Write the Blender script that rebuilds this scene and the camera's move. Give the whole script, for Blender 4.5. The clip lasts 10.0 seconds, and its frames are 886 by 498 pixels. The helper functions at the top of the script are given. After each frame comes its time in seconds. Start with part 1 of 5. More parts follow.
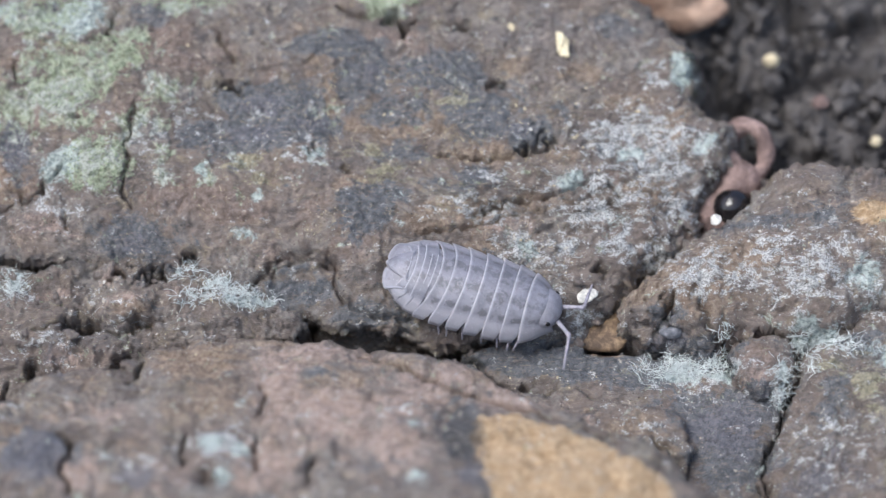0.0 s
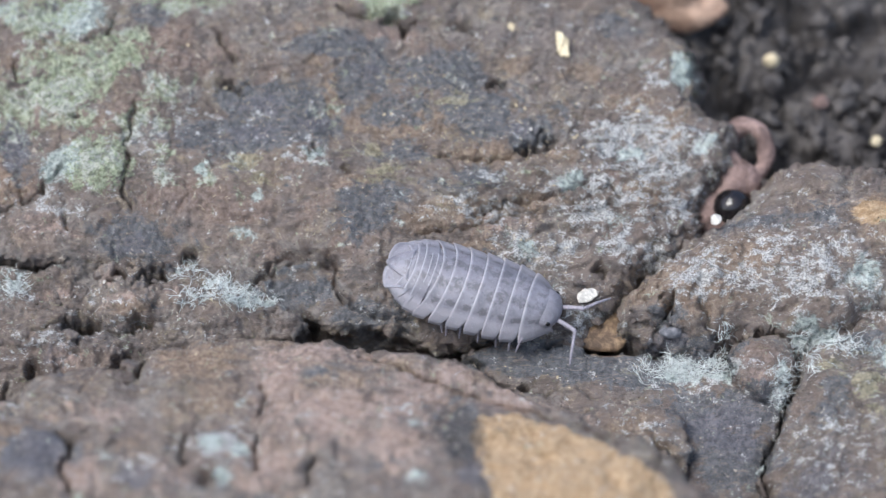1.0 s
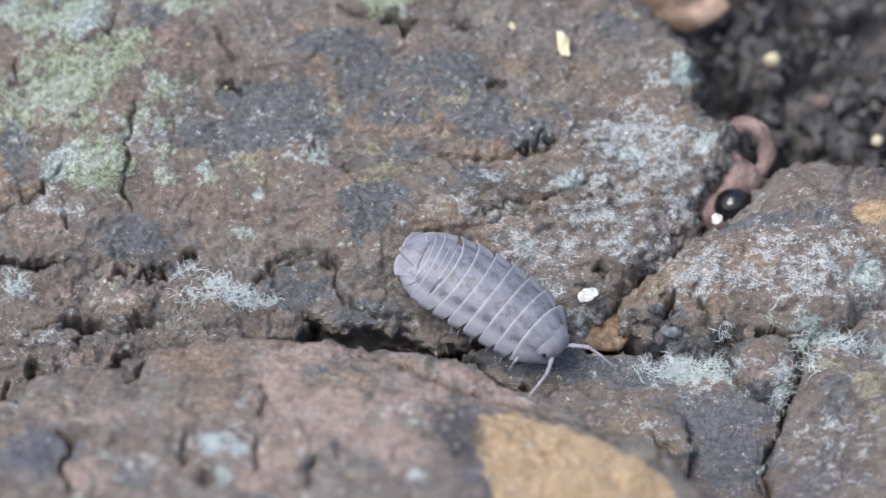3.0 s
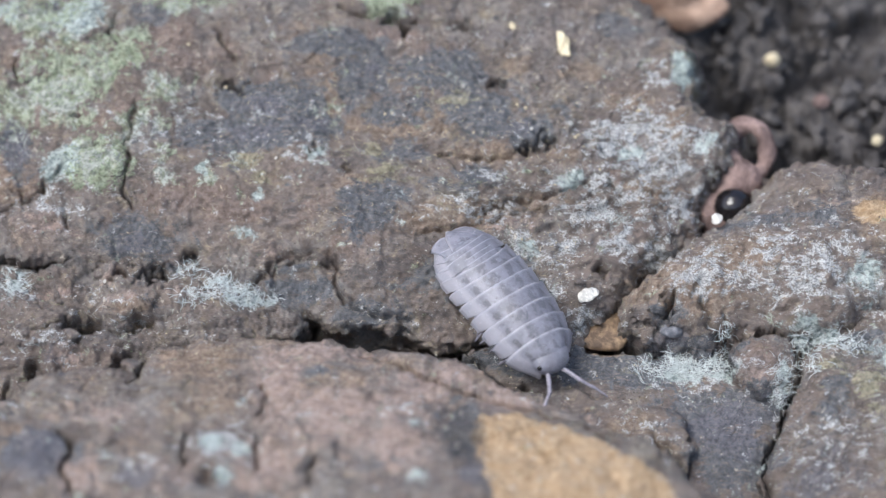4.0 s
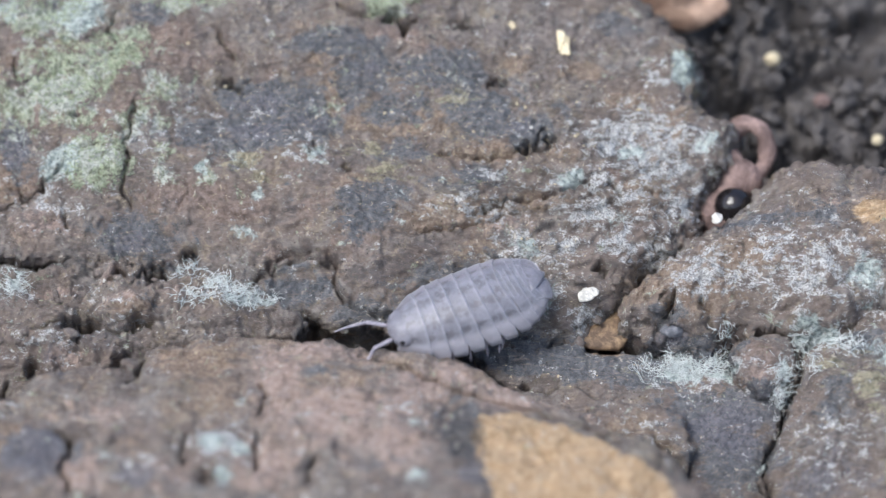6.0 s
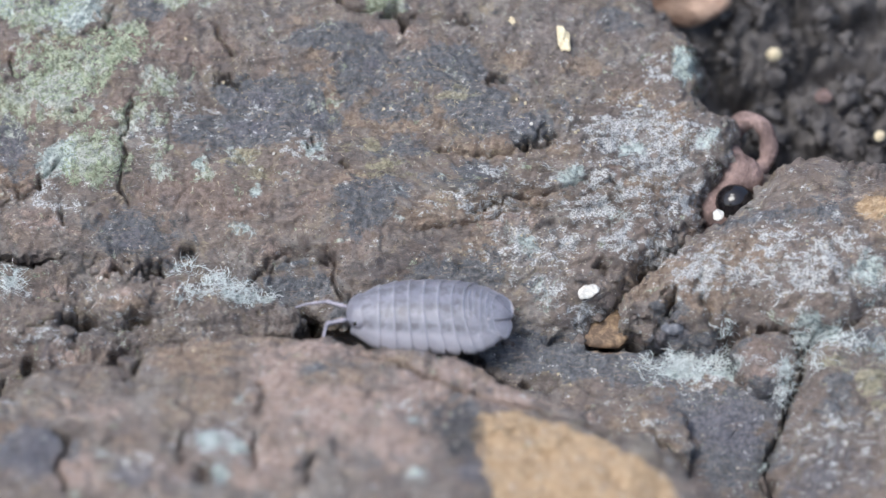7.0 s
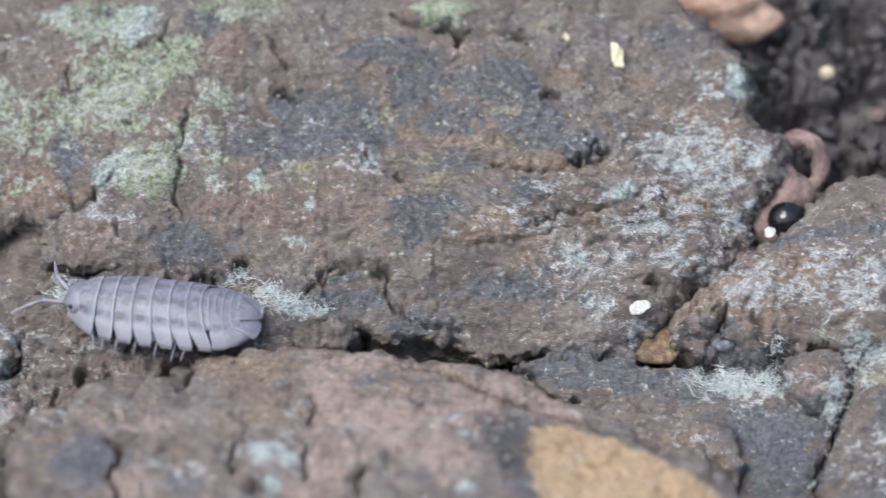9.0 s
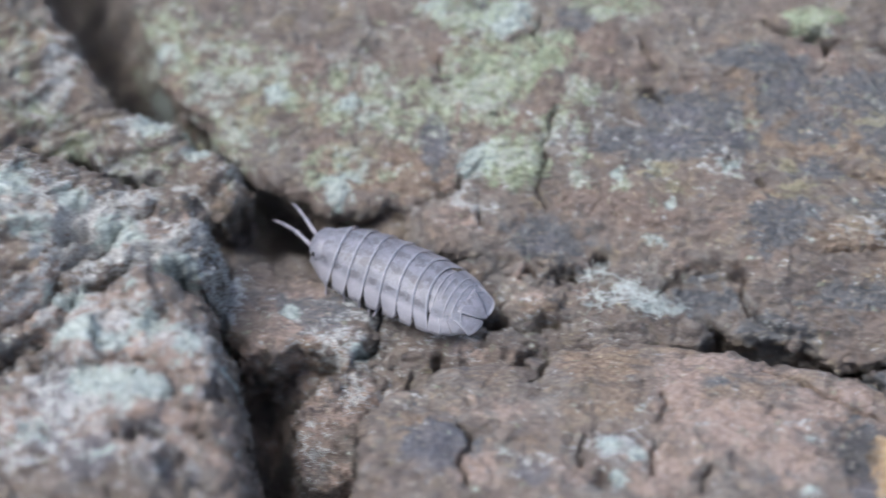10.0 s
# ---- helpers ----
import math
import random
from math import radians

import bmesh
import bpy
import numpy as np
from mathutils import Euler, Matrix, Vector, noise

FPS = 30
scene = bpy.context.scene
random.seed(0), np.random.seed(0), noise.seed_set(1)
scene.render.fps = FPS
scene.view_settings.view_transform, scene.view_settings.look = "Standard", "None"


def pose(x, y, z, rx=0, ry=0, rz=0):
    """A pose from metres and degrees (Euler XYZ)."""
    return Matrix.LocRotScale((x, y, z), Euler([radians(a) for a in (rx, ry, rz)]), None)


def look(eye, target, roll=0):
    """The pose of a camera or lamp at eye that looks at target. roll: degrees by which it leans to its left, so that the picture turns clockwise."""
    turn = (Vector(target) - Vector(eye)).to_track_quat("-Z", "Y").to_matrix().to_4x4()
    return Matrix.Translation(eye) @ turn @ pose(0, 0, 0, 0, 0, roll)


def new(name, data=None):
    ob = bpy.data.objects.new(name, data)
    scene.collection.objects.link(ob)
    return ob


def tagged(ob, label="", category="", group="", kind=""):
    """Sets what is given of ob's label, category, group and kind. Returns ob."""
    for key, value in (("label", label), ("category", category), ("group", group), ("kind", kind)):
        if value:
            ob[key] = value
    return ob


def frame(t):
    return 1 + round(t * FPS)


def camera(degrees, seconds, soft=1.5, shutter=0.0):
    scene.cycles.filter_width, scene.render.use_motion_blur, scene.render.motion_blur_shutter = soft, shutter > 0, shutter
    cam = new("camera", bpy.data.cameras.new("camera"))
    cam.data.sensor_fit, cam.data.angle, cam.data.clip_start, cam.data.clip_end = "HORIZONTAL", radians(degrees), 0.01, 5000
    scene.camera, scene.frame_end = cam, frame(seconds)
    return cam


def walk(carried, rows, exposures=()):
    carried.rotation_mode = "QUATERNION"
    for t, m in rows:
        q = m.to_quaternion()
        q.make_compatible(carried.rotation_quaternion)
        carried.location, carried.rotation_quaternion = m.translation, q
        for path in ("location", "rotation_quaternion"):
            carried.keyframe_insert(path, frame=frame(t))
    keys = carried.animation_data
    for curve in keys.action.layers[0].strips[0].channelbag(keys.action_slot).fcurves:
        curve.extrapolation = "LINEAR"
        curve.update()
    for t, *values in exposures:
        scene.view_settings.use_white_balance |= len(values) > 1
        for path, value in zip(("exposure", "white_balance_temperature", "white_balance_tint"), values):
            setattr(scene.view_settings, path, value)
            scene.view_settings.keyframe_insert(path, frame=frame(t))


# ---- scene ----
# ---------------------------------------------------------------- camera
cam = camera(10.0, 10.0, soft=1.25, shutter=0.3)
cam.data.dof.use_dof = True
cam.data.dof.focus_distance = 0.3329
cam.data.dof.aperture_fstop = 17.5
walk(cam, [
    (0, pose(0.00000, -0.27183, 0.19750, 54.0000, -0.0000, 0.0000)),
    (0.5, pose(0.00000, -0.27183, 0.19750, 54.0000, -0.0000, 0.0000)),
    (1, pose(0.00000, -0.27183, 0.19750, 53.9980, -0.0000, 0.0010)),
    (2, pose(0.00000, -0.27175, 0.19744, 53.9920, 0.0121, 0.0002)),
    (2.7, pose(0.00000, -0.27175, 0.19744, 53.9914, 0.0081, 0.0043)),
    (4, pose(0.00000, -0.27175, 0.19744, 53.9909, -0.0000, 0.0107)),
    (5.7, pose(0.00000, -0.27175, 0.19744, 53.9904, -0.0081, 0.0170)),
    (6.4, pose(0.00000, -0.27037, 0.19644, 53.9650, -0.0081, 0.0089)),
    (7, pose(0.00000, -0.26956, 0.19585, 53.9495, -0.0081, 0.0053)),
    (7.5, pose(0.00000, -0.26973, 0.19597, 53.9683, 0.0081, 0.0142)),
    (8, pose(0.00000, -0.26989, 0.19609, 53.9875, 0.0206, 0.0708)),
    (8.5, pose(0.00000, -0.27021, 0.19632, 54.0764, -0.0078, 0.2857)),
    (9, pose(0.00000, -0.27078, 0.19673, 54.1120, -0.0894, 0.7984)),
    (9.5, pose(-0.00000, -0.27256, 0.19802, 54.0734, -0.3616, 3.1985)),
    (10, pose(-0.00000, -0.27442, 0.19938, 54.0591, -0.2247, 5.8694)),
], exposures=[(0, 0.95), (4, 0.97), (4.6, 0.95), (5, 0.92), (5.5, 0.99), (7, 0.98), (10, 0.98)])

# ---------------------------------------------------------------- light
SUN_UP, SUN_ROUND = 58.0, 225.0
world = bpy.data.worlds.new("sky")
scene.world = world
world.use_nodes = True
wn = world.node_tree.nodes
sky = wn.new("ShaderNodeTexSky")
sky.sky_type, sky.sun_disc = "NISHITA", False
sky.sun_elevation, sky.sun_rotation = radians(SUN_UP), radians(SUN_ROUND)
sky.air_density, sky.dust_density = 1.0, 3.0
wn["Background"].inputs["Strength"].default_value = 0.135
world.node_tree.links.new(sky.outputs[0], wn["Background"].inputs["Color"])

sun_data = bpy.data.lights.new("sun", "SUN")
sun_data.energy, sun_data.angle, sun_data.color = 1.5, radians(35), (0.935, 0.98, 1.0)
sun = new("sun", sun_data)
sun_way = Vector((math.sin(radians(SUN_ROUND)) * math.cos(radians(SUN_UP)),
                  math.cos(radians(SUN_ROUND)) * math.cos(radians(SUN_UP)), math.sin(radians(SUN_UP))))
sun.matrix_world = look(sun_way, (0, 0, 0))

# ---------------------------------------------------------------- noise
MM = 0.001


def hashed(ix, iy, seed):
    h = (ix.astype(np.int64) * 374761393 + iy.astype(np.int64) * 668265263 + seed * 974634777) & 0x7FFFFFFF
    h = ((h ^ (h >> 13)) * 1274126177) & 0x7FFFFFFF
    return (h ^ (h >> 16)) & 0xFFFF


def grad(x, y, seed):
    """Gradient noise, about -1 to 1."""
    ix, iy = np.floor(x), np.floor(y)
    fx, fy = x - ix, y - iy
    sx, sy = fx * fx * fx * (fx * (fx * 6 - 15) + 10), fy * fy * fy * (fy * (fy * 6 - 15) + 10)
    total = 0
    for dx in (0, 1):
        for dy in (0, 1):
            a = hashed(ix + dx, iy + dy, seed) * (2 * np.pi / 65536)
            g = np.cos(a) * (fx - dx) + np.sin(a) * (fy - dy)
            total = total + g * (sx if dx else 1 - sx) * (sy if dy else 1 - sy)
    return total * 1.5


def fbm(x, y, size, seed, octaves=4, gain=0.5):
    total, amp, x, y = 0, 1.0, x / size, y / size
    for k in range(octaves):
        total = total + amp * grad(x, y, seed + k * 17)
        x, y, amp = x * 2.03 + 3.7, y * 2.03 - 1.9, amp * gain
    return total


def ridged(x, y, size, seed, octaves=4, gain=0.55):
    total, amp, x, y = 0, 1.0, x / size, y / size
    for k in range(octaves):
        total = total + amp * (1 - 2 * np.abs(grad(x, y, seed + k * 13)))
        x, y, amp = x * 2.07 + 1.7, y * 2.07 + 5.1, amp * gain
    return total


def cells(x, y, size, seed):
    """Distance to the nearest of scattered points, and that point's chance number."""
    x, y = x / size, y / size
    ix, iy = np.floor(x), np.floor(y)
    best, pick = np.full(x.shape, 9.0), np.zeros(x.shape)
    for dx in (-1, 0, 1):
        for dy in (-1, 0, 1):
            a = hashed(ix + dx, iy + dy, seed) / 65536
            b = hashed(ix + dx, iy + dy, seed + 7) / 65536
            d = np.hypot(ix + dx + a - x, iy + dy + b - y)
            pick = np.where(d < best, (a * 7.3 + b * 3.1) % 1.0, pick)
            best = np.minimum(best, d)
    return best, pick


def smooth(a, b, x):
    t = np.clip((x - a) / (b - a), 0, 1)
    return t * t * (3 - 2 * t)


def line_distance(x, y, points, closed=False):
    """Distance to a polyline."""
    best = np.full(x.shape, 1e9)
    pts = list(points) + ([points[0]] if closed else [])
    for (ax, ay), (bx, by) in zip(pts, pts[1:]):
        vx, vy = bx - ax, by - ay
        t = np.clip(((x - ax) * vx + (y - ay) * vy) / (vx * vx + vy * vy + 1e-9), 0, 1)
        best = np.minimum(best, (x - ax - t * vx) ** 2 + (y - ay - t * vy) ** 2)
    return np.sqrt(best)


def inside_distance(x, y, outline):
    """Distance to the outline, positive inside it."""
    inside = np.zeros(x.shape, bool)
    for (ax, ay), (bx, by) in zip(outline, outline[1:] + outline[:1]):
        if ay != by:
            inside ^= ((ay > y) != (by > y)) & (x < (bx - ax) * (y - ay) / (by - ay) + ax)
    d = line_distance(x, y, outline, True)
    return np.where(inside, d, -d)


def blobs(x, y, rows):
    """Soft uneven patches: rows of centre, two radii, strength."""
    total = np.zeros(x.shape)
    for cx, cy, rx, ry, amount in rows:
        total = np.maximum(total, amount * np.exp(-((x - cx) / rx) ** 2 - ((y - cy) / ry) ** 2))
    return total


# ---------------------------------------------------------------- materials
def material(name):
    m = bpy.data.materials.new(name)
    m.use_nodes = True
    nt = m.node_tree
    return m, nt, nt.nodes["Principled BSDF"]


class Nodes:
    """Short hand for a node tree."""

    def __init__(self, nt):
        self.nt = nt

    def add(self, kind, **values):
        n = self.nt.nodes.new(kind)
        for k, v in values.items():
            n.inputs[k.replace("_", " ")].default_value = v
        return n

    def link(self, a, b):
        self.nt.links.new(a, b)

    def coords(self, scale=1000.0, stretch=(1, 1, 1)):
        tc = self.add("ShaderNodeTexCoord")
        mp = self.add("ShaderNodeMapping")
        mp.inputs["Scale"].default_value = [scale * s for s in stretch]
        self.link(tc.outputs["Object"], mp.inputs["Vector"])
        return mp.outputs[0]

    def noise(self, vec, scale, detail=4.0, rough=0.55, distortion=0.0):
        n = self.add("ShaderNodeTexNoise", Scale=scale, Detail=detail, Roughness=rough, Distortion=distortion)
        self.link(vec, n.inputs["Vector"])
        return n.outputs["Fac"]

    def step(self, value, a, b, lo=0.0, hi=1.0):
        n = self.add("ShaderNodeMapRange")
        n.interpolation_type = "SMOOTHSTEP"
        self.link(value, n.inputs["Value"])
        for k, v in (("From Min", a), ("From Max", b), ("To Min", lo), ("To Max", hi)):
            n.inputs[k].default_value = v
        return n.outputs["Result"]

    def math(self, op, a, b):
        n = self.nt.nodes.new("ShaderNodeMath")
        n.operation = op
        for k, v in enumerate((a, b)):
            if isinstance(v, (int, float)):
                n.inputs[k].default_value = v
            else:
                self.link(v, n.inputs[k])
        return n.outputs[0]

    def mix(self, fac, a, b):
        n = self.nt.nodes.new("ShaderNodeMix")
        n.data_type = "RGBA"
        for k, v in ((0, fac), (6, a), (7, b)):
            if isinstance(v, (int, float)):
                n.inputs[k].default_value = v
            elif isinstance(v, tuple):
                n.inputs[k].default_value = (*v, 1)
            else:
                self.link(v, n.inputs[k])
        return n.outputs[2]

    def bump(self, height, strength, distance, under=None):
        n = self.add("ShaderNodeBump", Strength=strength, Distance=distance)
        self.link(height, n.inputs["Height"])
        if under is not None:
            self.link(under, n.inputs["Normal"])
        return n.outputs[0]


def bark_material():
    m, nt, bsdf = material("weathered_bark")
    N = Nodes(nt)
    v = N.coords()
    along = N.coords(stretch=(0.40, 1.4, 1))
    att = N.add("ShaderNodeAttribute")
    att.attribute_name = "growth"
    sep = N.add("ShaderNodeSeparateColor")
    N.link(att.outputs["Color"], sep.inputs[0])
    att2 = N.add("ShaderNodeAttribute")
    att2.attribute_name = "wood"
    sep2 = N.add("ShaderNodeSeparateColor")
    N.link(att2.outputs["Color"], sep2.inputs[0])

    att3 = N.add("ShaderNodeAttribute")
    att3.attribute_name = "stain"
    sep3 = N.add("ShaderNodeSeparateColor")
    N.link(att3.outputs["Color"], sep3.inputs[0])

    att4 = N.add("ShaderNodeAttribute")
    att4.attribute_name = "shade_stains"
    sep4 = N.add("ShaderNodeSeparateColor")
    N.link(att4.outputs["Color"], sep4.inputs[0])

    def spread(mask, texture, amount, a, b):
        return N.step(N.math("ADD", mask, N.math("MULTIPLY", N.math("SUBTRACT", texture, 0.5), amount)), a, b)

    broad = N.noise(v, 0.14, 6, 0.65, 0.8)
    patch = N.noise(v, 0.45, 7, 0.72, 0.6)
    mid = N.noise(along, 0.9, 7, 0.72, 1.0)
    fine = N.noise(v, 3.0, 6, 0.75, 0.3)
    grit = N.noise(v, 8.0, 4, 0.75)
    streak = N.noise(N.coords(stretch=(0.8, 4.5, 2)), 1.3, 5, 0.7, 0.8)
    wild = N.noise(N.coords(stretch=(0.8, 1.1, 1)), 0.33, 9, 0.74, 1.2)
    wild2 = N.noise(N.coords(stretch=(1.1, 0.9, 1.3)), 0.52, 9, 0.76, 0.9)
    col = N.mix(N.step(patch, 0.44, 0.56), (0.150, 0.124, 0.112), (0.240, 0.217, 0.201))
    col = N.mix(N.step(broad, 0.46, 0.56, 0.0, 0.7), col, (0.208, 0.165, 0.144))
    col = N.mix(N.step(wild2, 0.53, 0.60, 0.0, 0.6), col, (0.265, 0.225, 0.155))
    col = N.mix(N.step(wild, 0.485, 0.42, 0.0, 0.62), col, (0.115, 0.108, 0.115))
    col = N.mix(N.step(mid, 0.50, 0.40, 0.0, 0.55), col, (0.115, 0.092, 0.088))
    col = N.mix(N.step(streak, 0.55, 0.64, 0.0, 0.4), col, (0.42, 0.35, 0.29))
    col = N.mix(N.step(fine, 0.54, 0.66, 0.0, 0.24), col, (0.44, 0.39, 0.35))
    col = N.mix(N.step(fine, 0.46, 0.34, 0.0, 0.45), col, (0.085, 0.066, 0.060))
    # rusty brown
    rust = spread(sep2.outputs[1], mid, 2.0, 0.28, 0.60)
    col = N.mix(N.math("MULTIPLY", rust, 0.62), col, N.mix(N.step(fine, 0.42, 0.58), (0.155, 0.110, 0.093), (0.290, 0.222, 0.192)))
    pink = spread(sep2.outputs[2], wild2, 3.4, 0.28, 0.95)
    col = N.mix(N.math("MULTIPLY", pink, 0.9), col, N.mix(N.step(fine, 0.42, 0.58), (0.290, 0.212, 0.184), (0.450, 0.352, 0.310)))
    tan = spread(N.math("ADD", sep3.outputs[1], N.step(wild, 0.47, 0.40, 0.0, 0.30)), mid, 2.2, 0.34, 0.62)
    col = N.mix(N.math("MULTIPLY", tan, 0.6), col, N.mix(N.step(fine, 0.42, 0.60), (0.185, 0.128, 0.094), (0.360, 0.278, 0.205)))
    # slate-coloured film
    slate = spread(N.math("ADD", sep.outputs[2], N.step(wild, 0.51, 0.59, 0.0, 0.22)), patch, 2.0, 0.34, 0.54)
    film = N.mix(N.step(fine, 0.40, 0.60), (0.070, 0.077, 0.090), (0.150, 0.160, 0.178))
    col = N.mix(N.math("MULTIPLY", N.math("MULTIPLY", slate, N.step(streak, 0.62, 0.54, 0.25, 1.0)), 0.9), col, film)
    mauve = spread(N.math("ADD", sep3.outputs[2], N.step(wild2, 0.55, 0.62, 0.0, 0.22)), patch, 1.8, 0.36, 0.62)
    col = N.mix(N.math("MULTIPLY", mauve, 0.72), col, N.mix(N.step(fine, 0.38, 0.62), (0.082, 0.083, 0.102), (0.180, 0.177, 0.205)))
    dusk = spread(sep4.outputs[2], wild, 1.8, 0.34, 0.60)
    col = N.mix(N.math("MULTIPLY", dusk, 0.65), col, N.mix(N.step(fine, 0.38, 0.62), (0.120, 0.104, 0.102), (0.250, 0.222, 0.212)))
    olive = spread(sep4.outputs[1], mid, 3.0, 0.40, 0.62)
    col = N.mix(N.math("MULTIPLY", olive, 0.7), col, N.mix(N.step(fine, 0.40, 0.58), (0.150, 0.140, 0.092), (0.400, 0.375, 0.262)))
    # straw-coloured fibres caught on the film
    straw = N.noise(N.coords(stretch=(1.5, 3.2, 2)), 1.9, 6, 0.72, 1.6)
    col = N.mix(N.math("MULTIPLY", N.math("MULTIPLY", N.step(straw, 0.575, 0.64), N.step(wild2, 0.44, 0.56)), 0.55), col, (0.46, 0.385, 0.265))
    # bare ochre wood
    ochre = spread(sep2.outputs[0], mid, 0.7, 0.42, 0.60)
    col = N.mix(ochre, col, N.mix(N.step(fine, 0.42, 0.6), (0.36, 0.245, 0.145), (0.56, 0.42, 0.275)))
    # lichen, green and then grey-white
    tufts = N.noise(v, 0.8, 8, 0.78, 0.5)
    green = spread(N.math("ADD", sep.outputs[0], N.step(wild2, 0.49, 0.41, 0.0, 0.16)), tufts, 3.6, 0.42, 0.58)
    moss = N.mix(N.step(fine, 0.42, 0.56), (0.150, 0.170, 0.110), (0.40, 0.45, 0.335))
    moss = N.mix(N.step(patch, 0.47, 0.55), moss, N.mix(N.step(fine, 0.42, 0.56), (0.25, 0.275, 0.245), (0.52, 0.555, 0.50)))
    col = N.mix(N.math("MULTIPLY", green, 0.85), col, moss)
    flecks = N.noise(N.coords(stretch=(0.75, 1.15, 1)), 1.3, 9, 0.80, 0.15)
    pale = spread(N.math("ADD", sep.outputs[1], N.step(wild2, 0.50, 0.60, 0.0, 0.26)), flecks, 5.5, 0.54, 0.78)
    crust = N.mix(N.step(grit, 0.44, 0.56), (0.25, 0.255, 0.265), (0.68, 0.70, 0.70))
    col = N.mix(N.math("MULTIPLY", pale, 0.85), col, crust)
    bluish = spread(N.math("ADD", sep3.outputs[0], N.step(wild, 0.56, 0.64, 0.0, 0.18)), tufts, 2.6, 0.42, 0.70)
    col = N.mix(N.math("MULTIPLY", bluish, 0.82), col, N.mix(N.step(fine, 0.40, 0.58), (0.235, 0.290, 0.285), (0.560, 0.640, 0.620)))
    # near-black colour: painted shade of gaps and holes, and the dark knot
    shade_and_knot = spread(sep4.outputs[0], patch, 2.4, 0.30, 0.95)
    col = N.mix(N.math("MULTIPLY", shade_and_knot, 0.72), col, N.mix(N.step(fine, 0.42, 0.62), (0.040, 0.037, 0.038), (0.120, 0.112, 0.110)))
    # dust and pale crumbs
    vor = N.add("ShaderNodeTexVoronoi", Scale=1.1)
    warp = N.add("ShaderNodeVectorMath")
    warp.operation = "ADD"
    N.link(v, warp.inputs[0])
    jig = N.add("ShaderNodeTexNoise", Scale=2.5, Detail=3.0)
    N.link(v, jig.inputs["Vector"])
    N.link(jig.outputs["Color"], warp.inputs[1])
    N.link(warp.outputs[0], vor.inputs["Vector"])
    speck = N.math("MULTIPLY", N.step(vor.outputs["Distance"], 0.17, 0.10), N.step(patch, 0.48, 0.53))
    col = N.mix(N.math("MULTIPLY", speck, 0.7), col, (0.55, 0.50, 0.42))
    vor2 = N.add("ShaderNodeTexVoronoi", Scale=2.4)
    N.link(v, vor2.inputs["Vector"])
    pit = N.math("MULTIPLY", N.step(vor2.outputs["Distance"], 0.17, 0.09), N.step(broad, 0.54, 0.48))
    col = N.mix(N.math("MULTIPLY", pit, 0.8), col, (0.04, 0.033, 0.032))
    N.link(col, bsdf.inputs["Base Color"])
    N.link(N.step(slate, 0.0, 1.0, 0.82, 0.55), bsdf.inputs["Roughness"])
    bsdf.inputs["Specular IOR Level"].default_value = 0.4
    n1 = N.bump(mid, 0.75, 0.00026)
    n2 = N.bump(fine, 0.75, 0.00020, n1)
    n3 = N.bump(flecks, 0.6, 0.00022, n2)
    n4 = N.bump(grit, 0.75, 0.00013, n3)
    N.link(n4, bsdf.inputs["Normal"])
    return m


def plain_material(name, dark, light, size=1.0, rough=0.8, bump=0.00005, sheen=0.3):
    m, nt, bsdf = material(name)
    N = Nodes(nt)
    v = N.coords()
    a, b = N.noise(v, size, 5, 0.65, 0.4), N.noise(v, size * 5, 3, 0.6)
    col = N.mix(N.step(a, 0.35, 0.65), dark, light)
    col = N.mix(N.math("MULTIPLY", N.step(b, 0.62, 0.4), 0.35), col, tuple(c * 0.6 for c in dark))
    N.link(col, bsdf.inputs["Base Color"])
    bsdf.inputs["Roughness"].default_value = rough
    bsdf.inputs["Specular IOR Level"].default_value = sheen
    N.link(N.bump(b, 0.6, bump, N.bump(a, 0.6, bump * 3)), bsdf.inputs["Normal"])
    return m


BARK = bark_material()
SOIL = plain_material("damp_dark_soil", (0.046, 0.042, 0.042), (0.122, 0.112, 0.110), 0.5, 0.7, 0.0001)
CREAM = plain_material("cream_grain", (0.50, 0.42, 0.28), (0.72, 0.64, 0.46), 1.5, 0.6)
WHITE = plain_material("white_flake", (0.46, 0.45, 0.42), (0.70, 0.68, 0.63), 1.5, 0.6)
RUSSET = plain_material("russet_stone", (0.26, 0.155, 0.11), (0.46, 0.32, 0.24), 0.35, 0.8, 0.0002)
ROOT = plain_material("pink_root", (0.125, 0.088, 0.082), (0.33, 0.235, 0.215), 0.45, 0.85, 0.00025, 0.15)

# ---------------------------------------------------------------- bark
TILT = 30.0
LEAN = pose(0, 0, 0, TILT)


def lean(u, v, h, rx=0, ry=0, rz=0):
    """A pose on the leaning bark: millimetres along, up and out of it, and degrees."""
    return LEAN @ pose(u * MM, v * MM, h * MM, rx, ry, rz)


